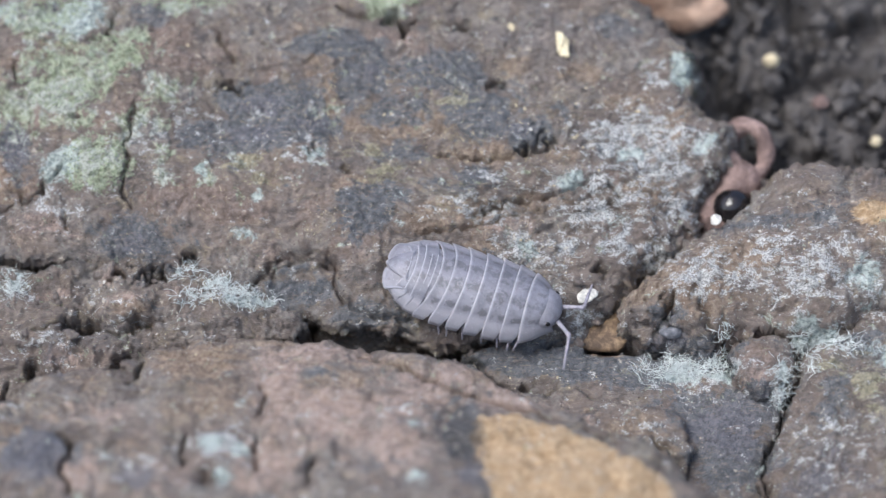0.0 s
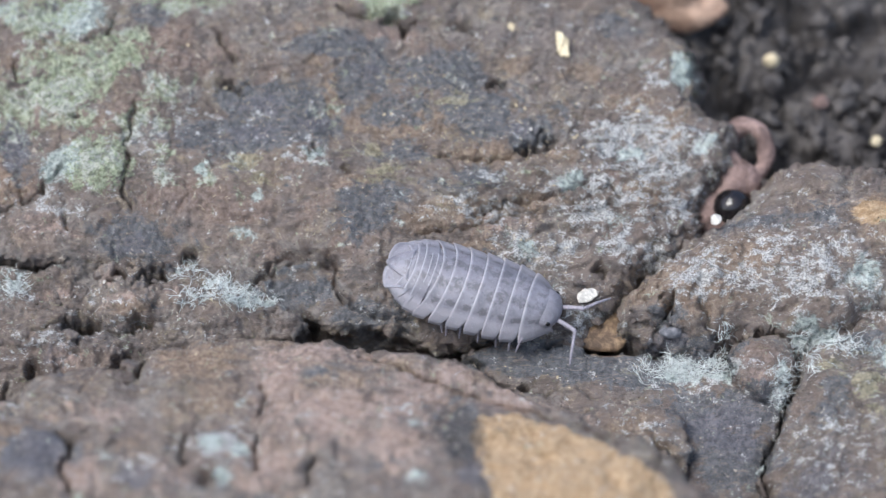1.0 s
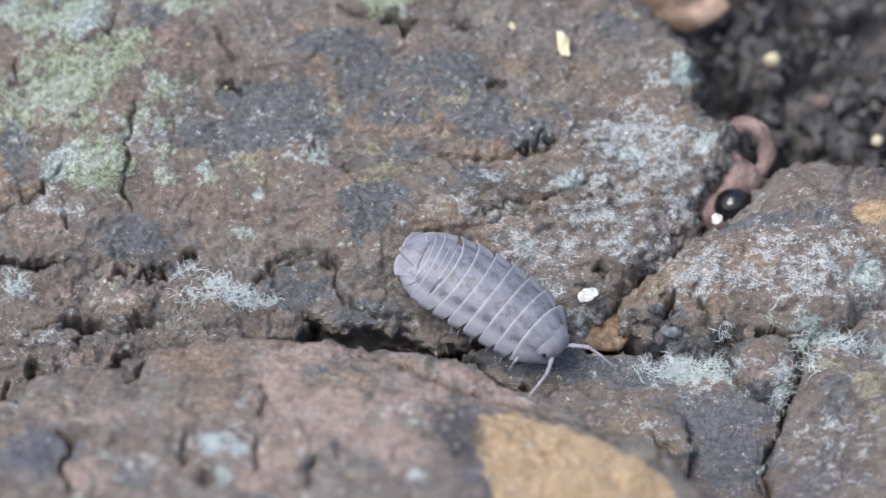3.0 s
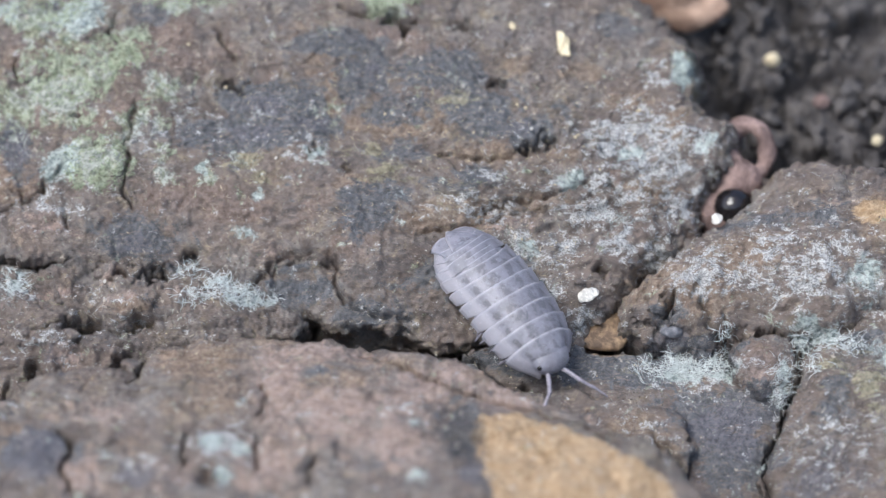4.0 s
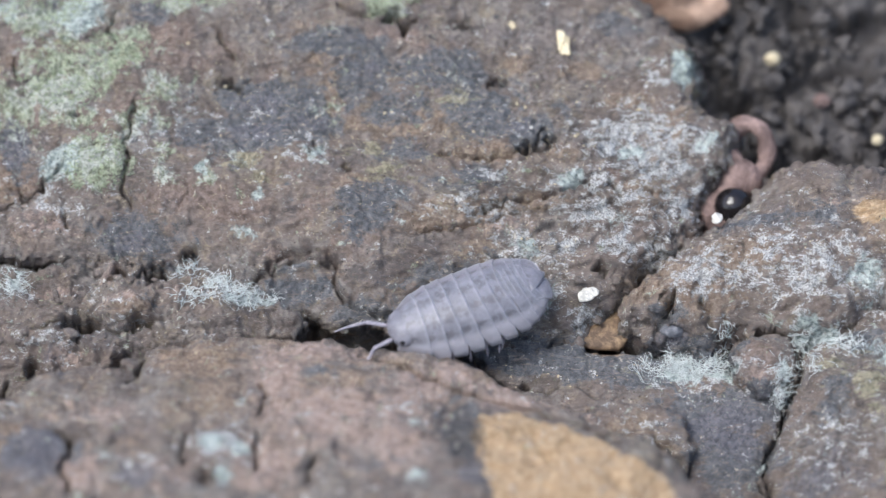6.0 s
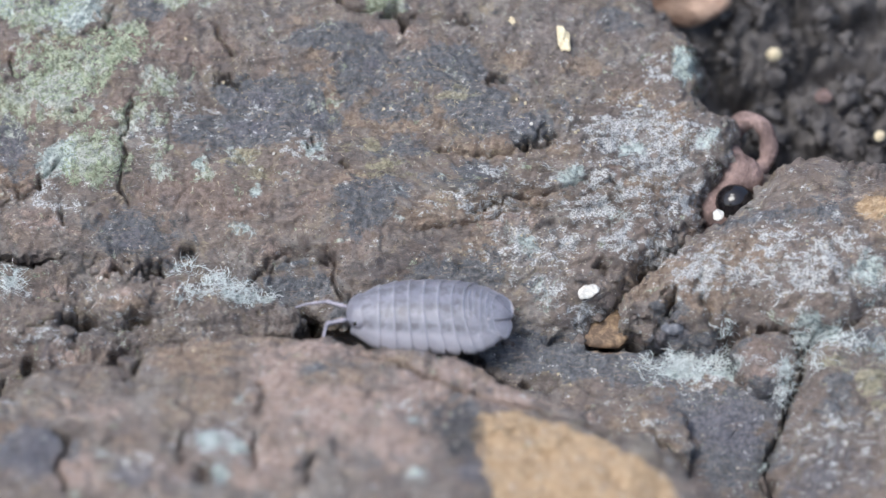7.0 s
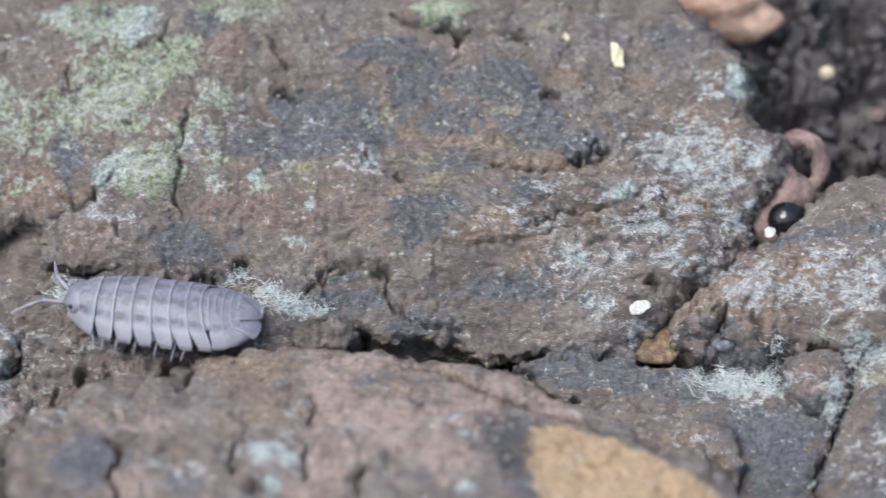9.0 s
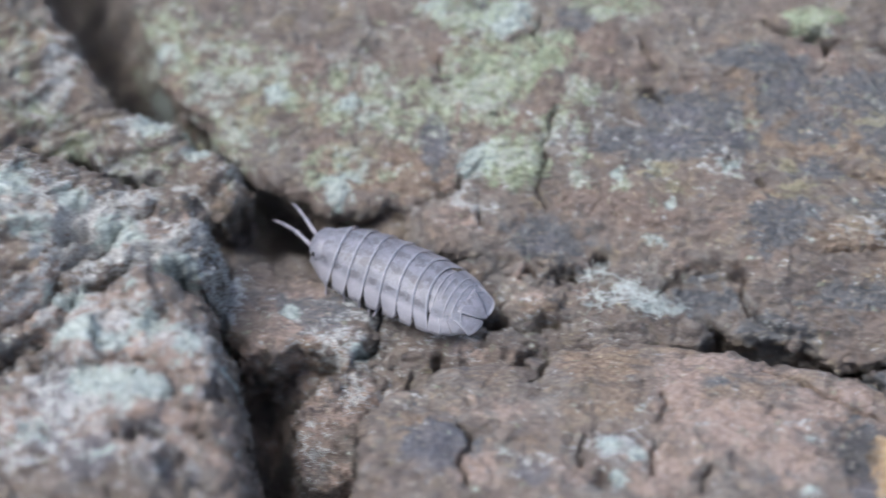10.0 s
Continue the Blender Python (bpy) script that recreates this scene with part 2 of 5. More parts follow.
GREEN = [(-25.4, 12.3, 2.4, 1.5, 0.78), (-26.5, 10.4, 1.9, 1.3, 0.88), (-23.9, 11.5, 2.4, 2.0, 0.83), (-21.5, 12.9, 1.9, 1.0, 0.93), (-18.8, 10.6, 2.1, 1.1, 0.78), (-23.0, 5.5, 2.3, 1.8, 1.03), (-18.7, 6.1, 1.0, 1.1, 0.63), (-18.7, 4.4, 0.9, 0.8, 0.63), (-15.5, 4.8, 1.0, 0.9, 0.53), (-13.3, 5.7, 1.4, 0.9, 0.53), (-4.0, 16.8, 1.9, 1.0, 1.03), (-17.6, 16.7, 1.7, 0.7, 0.73), (-20.4, 14.6, 1.4, 1.1, 0.58), (-28.3, 8.3, 1.7, 1.1, 0.43), (-7.8, 15.4, 1.0, 0.8, 0.48), (-28.9, 14.8, 1.2, 1.1, 0.48), (-7.7, 9.4, 1.2, 1.1, 0.38), (-21.9, 7.5, 2.4, 0.6, 0.43), (16.3, 13.1, 1.3, 2.0, 0.63), (-20.8, 8.3, 2.2, 1.6, 0.65)]
GREEN_FAR = [(-48.2, 13.8, 3, 2.5, 0.7), (-44, 11.1, 4.5, 3.7, 0.6), (-39.7, 10.5, 2.6, 2.5, 0.65), (-31.5, 9.3, 7.5, 3.7, 0.6), (-24.9, 9.4, 3.4, 2.5, 0.6), (-34.8, 4.4, 3.4, 2.5, 0.55), (-43.5, 6.4, 4.1, 2.5, 0.6), (-48.1, 2.7, 4.5, 1.6, 0.5), (-55.9, 6.4, 3.4, 2.5, 0.5), (-57.7, 11.4, 3.4, 3.7, 0.45), (-26.6, 15.3, 5.6, 2.5, 0.6)]
PALE = [(11.7, 7.3, 3.1, 1.9, 0.86), (14.3, 5.7, 2.6, 1.7, 0.86), (9.8, 2.0, 2.6, 1.9, 0.86), (11.6, -0.1, 1.8, 1.4, 0.82), (12.9, 9.4, 1.8, 1.2, 0.76), (4.9, -0.5, 2.3, 1.4, 0.69), (7.9, -0.5, 1.8, 1.4, 0.76), (3.1, 4.4, 1.8, 1.0, 0.64), (8.3, 4.0, 1.6, 1.0, 0.84), (7.1, -3.3, 1.3, 1.4, 0.69), (14.6, -0.5, 1.8, 2.4, 0.74), (16.1, 2.8, 1.3, 1.9, 0.79), (17.3, 7.3, 1.3, 1.4, 0.86), (-8.5, 6.1, 1.8, 1.0, 0.64), (-28.3, -3.3, 1.3, 1.0, 0.84), (-13.9, -3.7, 2.6, 1.0, 0.54), (14.0, 12.3, 1.3, 1.4, 0.74), (9.3, -5.1, 1.8, 1.4, 0.64), (14.5, 6.5, 4.5, 3.5, 0.66), (11.5, 3.5, 5.5, 3, 0.62)]
PALE_B = [(21, -2.5, 4.1, 2.5, 0.68), (24.8, -1.3, 4.1, 2.5, 0.62), (15.7, -8.9, 1.9, 1.2, 0.75), (18.7, -8.9, 1.9, 0.9, 0.75), (21.9, -10.5, 0.9, 1.6, 0.6), (24.6, -6.9, 2.2, 1.6, 0.55), (28.1, -4.1, 2.2, 2.1, 0.5), (25.5, -14.5, 3.8, 3.3, 0.4), (12.7, -13.7, 3, 1.6, 0.4), (-16.4, -7.3, 2.2, 0.9, 0.3)]
PALE_FAR = [(-54.8, -3.9, 4.5, 2.5, 0.94), (-48.1, -5.9, 4.5, 2.1, 0.88), (-51.6, -11.5, 4.5, 2.5, 0.75), (-46.1, -13.2, 4.5, 2.5, 0.88), (-48.5, -18.2, 4.5, 3.3, 0.88), (-41.5, -13.7, 2.2, 2.5, 0.69), (-51.1, -21.6, 4.5, 3.3, 0.62), (-43.6, -21.9, 3.4, 2.5, 0.56), (-33.8, -8.8, 2.6, 1.6, 0.75), (-32.4, -11.5, 3.4, 2.1, 0.62), (-42.4, -5.9, 2.6, 1.6, 0.62), (-54.9, 6.8, 2.2, 2.1, 0.5)]
SLATE = [(-11.9, 10.0, 3.0, 1.2, 1.16), (-13.0, 7.7, 4.6, 1.4, 1.16), (-10.0, 9.8, 2.6, 1.6, 1.06), (-7.0, 14.0, 3.0, 1.1, 1.06), (-5.5, 11.9, 2.0, 1.6, 1.06), (-8.5, 8.3, 2.0, 1.1, 0.96), (-0.2, 11.9, 4.1, 1.2, 1.01), (-3.2, 9.4, 3.0, 1.4, 0.76), (2.4, 9.0, 3.0, 2.2, 0.81), (0.9, 12.7, 2.6, 1.1, 0.76), (-17.1, 7.5, 1.5, 1.1, 0.66), (2.4, 4.4, 2.0, 1.1, 0.76), (-5.1, 2.0, 1.8, 1.9, 1.01), (-4.0, 3.2, 1.5, 1.4, 0.86), (5.4, 7.7, 2.0, 1.4, 0.76), (-20.6, 0.7, 2.6, 1.6, 0.86), (-19.7, 16.1, 1.5, 0.9, 0.86), (-26.7, 15.7, 1.8, 1.4, 0.76), (-28.6, 6.9, 1.2, 2.2, 0.76)]
SLATE_B = [(6.2, -7.7, 5.6, 1.4, 1.1), (12.9, -8.1, 6.8, 1.6, 1.1), (18.4, -11.7, 4.5, 2.1, 1), (19.1, -14.9, 3.4, 2.5, 0.9), (22.8, 1.3, 6, 1.2, 0.55), (14.8, -5.4, 1.5, 0.7, 0.9), (27.8, -7.3, 3, 1.6, 0.6), (25.4, -11.7, 2.2, 3.7, 0.5)]
SLATE_D = [(-34.8, -7, 2.6, 1.6, 0.9), (-37.5, -6.2, 1.5, 1, 0.6), (-48, 2, 3, 1, 0.5), (-54.2, -15.7, 2.2, 2.5, 0.5)]
SLATE_C = [(1.3, -16.3, 1.3, 2.9, 1.1), (-26.1, -17.6, 2.6, 2.5, 0.6), (-23.6, -18, 1.1, 1.6, 0.5), (-3.4, -19.2, 2.2, 1.2, 0.35), (-8.2, -11, 2.2, 0.8, 0.3)]
PALE_C = [(-25.8, -7.5, 4.5, 2.1, 0.42), (-21, -5.1, 3.4, 1.6, 0.35), (-31.3, -9.1, 2.6, 2.5, 0.5)]
PALE_E = [(-14.2, -17.2, 2.1, 1.4, 0.85), (-11.4, -13.7, 1.5, 1.2, 0.4), (-19.2, -18.8, 2.2, 1.2, 0.4), (-2.3, -14.5, 1.9, 1.2, 0.35)]
OCHRE_FACE = [(2.0, -14.7), (4.2, -14.3), (6.4, -15.1), (9.2, -16.7), (11.4, -18.3), (13.9, -20.6), (14.9, -23.3), (3.1, -23.3), (2.7, -19.4), (2.1, -17.1)]
OCHRE = [(28.2, 1.6, 1.7, 1.6, 0.8), (18.9, -12.7, 1.7, 0.8, 0.5), (10.7, -7.1, 1.9, 0.9, 0.6), (24.9, 3.2, 2.2, 1.2, 0.35)]
RUST = [(-18.4, 14.8, 2.2, 1.0, 0.85), (-17.2, 12.7, 2.2, 1.0, 0.75), (-14.6, 13.6, 1.7, 1.0, 0.65), (-21.3, 12.1, 0.9, 0.5, 0.8), (-28.4, 12.3, 0.8, 0.8, 0.8), (-20.8, 9.0, 2.2, 1.0, 0.65), (-22.7, 8.3, 1.9, 0.8, 0.6), (-16.6, 3.2, 3.4, 1.2, 0.85), (-13.6, 2.0, 2.6, 1.0, 0.85), (-19.2, 2.8, 1.5, 1.2, 0.6), (-3.3, 14.6, 3.0, 0.8, 0.7), (-1.0, 13.6, 2.2, 0.6, 0.6), (-27.8, 4.0, 1.5, 1.2, 0.85), (-26.4, 8.3, 1.9, 0.6, 0.6), (-8.8, 2.0, 1.9, 1.4, 0.55), (-6.2, -0.5, 2.2, 1.6, 0.6), (-11.5, 11.5, 0.7, 0.6, 0.6), (-9.9, 5.2, 0.7, 1.2, 0.6)]
PINK = [(-16.9, 1.2, 2.2, 0.8, 0.5), (-25.5, 1.2, 1.9, 1.0, 0.65), (-3.3, 14.4, 3.0, 0.6, 0.6), (-6.2, 4.0, 1.1, 0.7, 0.8), (-11.3, -0.5, 2.2, 1.0, 0.5), (-15.3, 15.0, 1.1, 0.6, 0.5), (-22.0, -2.1, 1.1, 1.0, 0.75), (-20.9, -4.3, 1.9, 0.8, 0.75), (-25.7, -3.5, 1.9, 0.6, 0.65), (-17.9, -3.7, 1.5, 0.6, 0.55), (20.7, -10.2, 1.9, 2.3, 0.6), (15.3, -4.6, 2.2, 2.1, 0.5), (25.8, 2.3, 2.6, 1.6, 0.4), (3.5, 1.4, 3.4, 1.4, 0.65), (-27.0, 1.6, 2.6, 1.6, 0.6)]
BLUISH = [(-24.4, 15.9, 2.2, 1.6, 1.05), (-25.4, 5.5, 1.3, 1.8, 0.95), (-29.2, 16.5, 1.3, 1.4, 0.75), (-8.5, 6.3, 1.0, 0.8, 0.75), (-16.1, 4.8, 0.8, 0.7, 0.55), (-12.8, 0.7, 1.3, 0.7, 0.55), (-3.2, 2.8, 1.0, 0.9, 0.5), (-2.8, 1.2, 0.7, 0.7, 0.5), (5.3, -0.5, 1.3, 0.9, 0.65), (8.3, 4.2, 1.3, 0.8, 0.85), (15.9, 12.7, 0.8, 1.6, 1.05), (12.4, 6.3, 1.5, 1.1, 0.65), (11.6, 1.6, 1.7, 0.9, 0.55), (-12.8, -4.1, 2.5, 0.8, 0.75), (-28.5, -2.9, 1.0, 1.8, 0.75), (-12.3, 3.0, 0.6, 0.7, 0.75), (17.3, 7.3, 1.3, 1.1, 0.65), (6.4, -3.7, 1.0, 1.4, 0.55)]
BLUISH_C = [(15.7, -8.7, 1.8, 1, 0.75), (18.7, -8.9, 1.6, 0.7, 0.75), (22.2, -9.7, 0.5, 1.6, 0.75), (24.3, -6.8, 2.1, 1.6, 0.75), (20.6, -15.5, 0.8, 0.8, 0.75), (27.8, -3.1, 1.9, 2.1, 0.7), (28.7, -8.7, 1.5, 2.5, 0.6), (22.6, -15.1, 2.2, 1.6, 0.4)]
BLUISH_B = [(-14.7, -17.1, 1.0, 0.8, 1.15), (-12.9, -17.8, 0.9, 0.8, 0.85), (-13.9, -19.8, 0.8, 1.2, 0.9), (-21.7, -18.0, 1.5, 1.0, 0.5), (-1.7, -20.3, 1.1, 1.0, 0.6), (-1.9, -15.6, 0.7, 0.6, 0.5), (-12.9, -13.7, 0.6, 1.2, 0.5), (-14.0, -11.3, 0.7, 0.5, 0.4)]
BLUISH_FAR = [(-47.7, 6.2, 1.7, 0.9, 0.9), (-44.5, 4.3, 1.1, 0.7, 1), (-34.6, 3.1, 1.5, 1.8, 0.85), (-39.8, 9.5, 1.1, 0.9, 1), (-34.4, 9.2, 1.1, 1, 0.8), (-48.2, 12.2, 2.1, 1.1, 0.8), (-54.9, -3.5, 2.6, 1.8, 0.9), (-49, -13.9, 2.2, 1.4, 1.1), (-45.3, -17.3, 1.9, 1.6, 1.1), (-47.8, -17.2, 1.7, 1.4, 1), (-50.1, -10.8, 1.9, 0.8, 0.9), (-44.6, -12.7, 1.9, 1.6, 0.8), (-41.8, -14.5, 1.5, 1.6, 0.8), (-50.8, -20.8, 1.9, 1.6, 0.6), (-36.9, -6.7, 1, 0.7, 0.8), (-32.1, -9.1, 1, 1, 0.8), (-46.2, -22.5, 2.2, 1.2, 0.6), (-53.4, -6.3, 2.2, 1.2, 0.8), (-47.3, -6.3, 1.9, 0.8, 0.9)]
TAN = [(-7.4, 10.6, 1.0, 1.8, 1.0), (-4.9, 11.7, 1.3, 0.7, 1.0), (-3.2, 7.9, 2.5, 1.1, 0.85), (-5.5, 8.3, 1.7, 0.9, 0.8), (-0.6, 8.5, 2.5, 0.9, 0.75), (-8.5, 12.7, 1.0, 0.9, 0.7), (-9.7, 14.8, 1.3, 1.1, 0.6), (2.4, 6.1, 3.4, 0.7, 1.0), (1.2, 2.0, 3.4, 1.0, 1.1), (-1.0, 1.2, 2.2, 0.9, 0.9), (6.1, 2.8, 2.2, 0.9, 0.8), (-11.8, 4.4, 1.5, 0.9, 0.6), (5.0, 12.7, 1.3, 1.1, 0.7), (9.5, 12.3, 1.7, 1.1, 0.85), (12.5, 10.2, 2.2, 0.9, 0.8), (15.5, 8.1, 1.0, 1.8, 0.9), (-27.8, 4.0, 1.7, 1.1, 0.7), (13.9, 3.6, 2.2, 1.4, 0.8), (-6.2, 4.0, 1.3, 0.9, 1.1)]
TAN_B = [(-15.9, -9.9, 3.0, 2.3, 1.0), (-14.7, -13.3, 2.2, 2.3, 0.9), (-11.2, -7.9, 2.5, 0.9, 0.8), (-17.2, -14.2, 1.3, 1.4, 0.9), (-27.5, -16.6, 1.3, 1.8, 0.8), (-23.8, -11.8, 2.5, 1.8, 0.5), (-6.8, -11.8, 2.2, 1.4, 0.8), (-3.2, -10.4, 2.5, 0.9, 0.6), (-19.5, -17.5, 2.2, 0.9, 0.5)]
TAN_FAR = [(-30.2, 4.3, 3.4, 2.1, 0.8), (-34.8, 4.8, 1.5, 1.6, 0.7), (-37.5, 8.5, 1.3, 1.4, 0.6), (-56.5, 11.9, 2.2, 1.6, 0.6), (-49.2, -7.0, 1.9, 0.8, 0.8), (-34.9, -9.3, 2.2, 1.2, 0.5)]
MAUVE = [(-12.2, 9.8, 2.0, 0.8, 0.8), (-13.0, 7.7, 2.6, 0.8, 0.7), (-24.8, 14.6, 1.8, 0.7, 0.7), (-28.6, 6.5, 1.1, 1.9, 0.6), (-8.5, 8.3, 1.8, 0.7, 0.6), (-5.1, 11.9, 1.3, 1.2, 0.5), (5.0, 8.1, 1.3, 1.0, 0.5), (-20.6, 0.3, 1.8, 1.0, 0.5), (18.6, -12.7, 4.1, 2.5, 0.8), (24.4, -17, 4.9, 3.0, 0.6), (14.7, -6.5, 1.6, 0.8, 0.8)]
MAUVE_B = [(-25.9, -18.0, 2.1, 2.4, 1.0), (-25.5, -10.6, 0.9, 0.8, 0.8), (-25.7, -8.4, 1.5, 1.0, 0.6), (-19.4, -19.8, 1.5, 1.2, 0.8), (1.9, -19.8, 1.1, 1.6, 0.9), (-20.3, -16.6, 1.9, 0.6, 0.5)]
PINK_FAR = [(-46.4, -14.0, 5.6, 3.7, 1), (-51.6, -11.9, 4.5, 2.5, 0.9), (-48.1, -5.9, 5.6, 2.1, 0.9), (-54.8, -4.3, 3.8, 2.1, 0.8), (-43.8, -20.3, 5.6, 3.3, 0.9), (-51.3, -20.0, 4.5, 3.3, 0.8), (-35.8, -7.3, 4.1, 2.9, 0.9), (-40, -10.1, 2.2, 2.5, 0.8), (-32.2, -12.7, 4.5, 2.5, 0.8), (-44, -8.1, 3, 1.2, 0.8), (-36, -12.6, 3, 2.1, 0.7), (-45.9, 1.5, 4.5, 1.6, 0.5), (-34.1, -16.5, 2.6, 2.9, 0.5)]
SLATE_E = [(-9.8, -2.9, 2.8, 1.2, 0.85), (0.5, -2.5, 5.1, 1.8, 0.6), (-5.0, -4.5, 2.8, 1.2, 0.7), (10.7, 15.7, 2.8, 1.2, 0.6), (8.0, 9.4, 1.4, 1.2, 0.5), (10.8, 6.5, 0.9, 1.0, 0.8), (-18.8, -0.5, 1.9, 2.0, 0.6), (-2.1, 6.5, 3.8, 1.2, 0.55)]
PALE_H = [(3.1, 2.0, 3.4, 1.6, 0.62), (-19.3, 7.3, 2.2, 1.6, 0.42), (-16.7, 9.0, 1.9, 1.2, 0.55), (-25.5, 2.8, 2.6, 1.6, 0.5), (17.1, -3.0, 3.0, 2.4, 0.75), (24.4, -3.0, 3.4, 2.9, 0.78), (21.9, -0.6, 3.0, 1.6, 0.65)]
TAN_C = [(2.7, -0.5, 1.7, 1.8, 0.8), (8.0, 6.1, 1.7, 0.9, 0.7), (-13.3, 5.7, 1.5, 0.9, 0.7), (-20.5, -4.9, 2.2, 0.8, 0.8), (14, -2.7, 2.5, 1.8, 1.0), (16.9, -4.3, 3.0, 1.8, 0.9), (28.8, 1, 2.2, 1.8, 1.0), (19.2, -1.4, 3.4, 1.8, 0.9), (17.5, -11.1, 2.2, 0.9, 0.8), (12.5, -13.5, 3.0, 2.0, 0.6), (3.4, -11.1, 2.2, 1.0, 0.7)]
RUST_B = [(11.3, 4.8, 0.7, 1.2, 0.8), (12.8, 3.2, 0.9, 0.8, 0.7), (2.7, -3.3, 2.2, 0.8, 0.5), (-3.1, -12.1, 7.5, 3.3, 0.4), (-16.7, -9.7, 4.5, 2.1, 0.6), (20.9, -8.9, 2.2, 2.5, 0.6), (15.4, -4.1, 2.2, 2.1, 0.5), (16.7, 2, 1.5, 2.5, 0.6), (-26.5, -16.1, 2.2, 2.5, 0.5)]
PINK_B = [(-10.4, -12.3, 2.0, 4.5, 1.05), (-6.7, -15.2, 4.1, 3.2, 1.05), (-3.1, -17.1, 3.0, 3.2, 0.95), (-11.3, -18.9, 2.6, 2.7, 0.95), (-8.6, -9.4, 3.0, 1.6, 0.85), (-24.0, -8.4, 3.0, 1.1, 0.7), (-21.5, -14.7, 3.5, 1.6, 0.65), (-17.3, -19.4, 2.6, 1.6, 0.75), (-23.0, -19.4, 2.0, 2.2, 0.85), (-3.1, -14.2, 3.0, 2.2, 0.85), (0.1, -10.4, 2.6, 1.4, 0.7), (1.2, -11.3, 2.8, 1.6, 1.0), (4.1, -13.3, 2.4, 1.2, 0.9), (-1.3, -12.3, 3.0, 2.0, 1.0), (-5.3, -9.9, 3.0, 1.2, 0.8), (1.2, -10.8, 3.0, 1.2, 0.9), (5.2, -12.0, 3.4, 0.9, 0.9), (7.8, -13.0, 3.0, 1.0, 0.7)]
# shade painted into grooves, holes and under the lump; also the knot by the ochre
SHADE_AND_KNOT = [(-18.1, 1.4, 2.2, 0.8, 0.45), (-26.9, -1.6, 1.9, 1.2, 0.6), (-24.7, -1.2, 2.2, 1.0, 0.6), (-19.1, -2.1, 1.5, 1.2, 0.8), (-23.5, -5.9, 1.5, 0.9, 0.8), (-16.9, -0.4, 0.9, 0.6, 0.6), (-19.8, -4.7, 1.1, 0.5, 0.6), (-16.5, -3.5, 1.9, 0.3, 0.6), (14.9, -6.1, 2.6, 0.7, 0.7), (10.8, -4.5, 0.9, 1.0, 0.6), (11.2, -1.6, 2.2, 0.6, 0.5), (-9.1, -5.9, 2.2, 0.8, 0.5), (1.3, -16.6, 1.3, 2.7, 1.4), (-26.9, -9.4, 0.7, 0.8, 0.7), (-21.2, -9.2, 0.8, 1.1, 0.7), (27.2, -8.7, 2.2, 1.0, 0.6), (23.4, -11.6, 0.8, 1.8, 0.55)]
OLIVE = [(-13.3, 5.7, 1.5, 0.9, 0.9), (-3.6, 4.8, 3.0, 1.2, 0.55), (-12.2, 4.4, 1.1, 0.8, 0.75), (-5.5, 6.5, 1.9, 0.8, 0.55), (0.5, 9.8, 2.2, 1.2, 0.45), (-25.5, 13.6, 2.2, 0.8, 0.6), (-23.3, 4.8, 1.5, 1.6, 0.5), (27.7, -10.8, 1.1, 2.4, 0.8), (25.3, -9.3, 1.5, 1.2, 0.6), (-33.5, 6.0, 3, 2.5, 0.5), (-41, 8, 3, 3, 0.5), (-47, 12, 4, 2, 0.4)]
DUSK = [(8.0, 14.8, 4.5, 2.0, 0.8), (3.5, 14.8, 3.0, 1.2, 0.65), (12.6, 14.8, 2.2, 1.6, 0.7), (6.1, 11.9, 1.5, 1.2, 0.55), (-13.8, 15.7, 1.9, 1.0, 0.4)]
CHALK_FAR = [(-43.6, -17.7, 1.2, 1.2, 1.2), (-41.4, -17.5, 0.6, 0.5, 1), (-46.9, -14.4, 1.5, 1.0, 1), (-47.7, -5.9, 1.7, 1.0, 1.2), (-50.8, -4.1, 1.3, 1.0, 1.1), (-43.8, -7.6, 1.9, 0.7, 0.9), (-49.3, -10.8, 0.7, 1.6, 0.8), (-46.0, -10.6, 0.6, 0.5, 0.9), (-39.4, -14.9, 0.8, 0.8, 0.8), (-45.5, -19.0, 1.3, 0.7, 0.8), (-47.8, -17.4, 1.1, 0.8, 0.7), (-42.8, -13.5, 1.1, 0.8, 0.7), (-38.7, -21.1, 1.3, 1.6, 0.5)]
PALE_G = [(-50.4, -6.3, 4.1, 3.3, 1.1), (-46.9, -7.3, 4.1, 2.2, 1.05), (-49.8, -11.0, 2.2, 2.4, 0.8), (-48.0, -4.5, 3.4, 1.8, 1.05), (-42.9, -7.0, 3.0, 1.8, 1.0), (-41.5, -5.7, 2.2, 1.6, 0.9), (-54.4, 9.8, 1.5, 2.9, 0.85), (-48.3, 6.3, 2.2, 1.0, 0.8), (-44.6, 4.2, 1.5, 0.8, 0.9), (-50.2, 2.8, 3.7, 1.0, 0.6), (-42.1, 2.9, 1.5, 0.8, 0.8), (-45.0, 0.6, 2.2, 1.6, 0.75), (-31.8, -6.3, 2.2, 1.2, 0.8), (-34.6, -16.2, 1.9, 2.4, 0.6)]
GREEN_G = [(-52.7, 4.6, 3.0, 1.6, 0.6), (-47.4, 5.3, 3.0, 1.0, 0.5), (-42.6, 6.5, 2.2, 1.6, 0.5)]
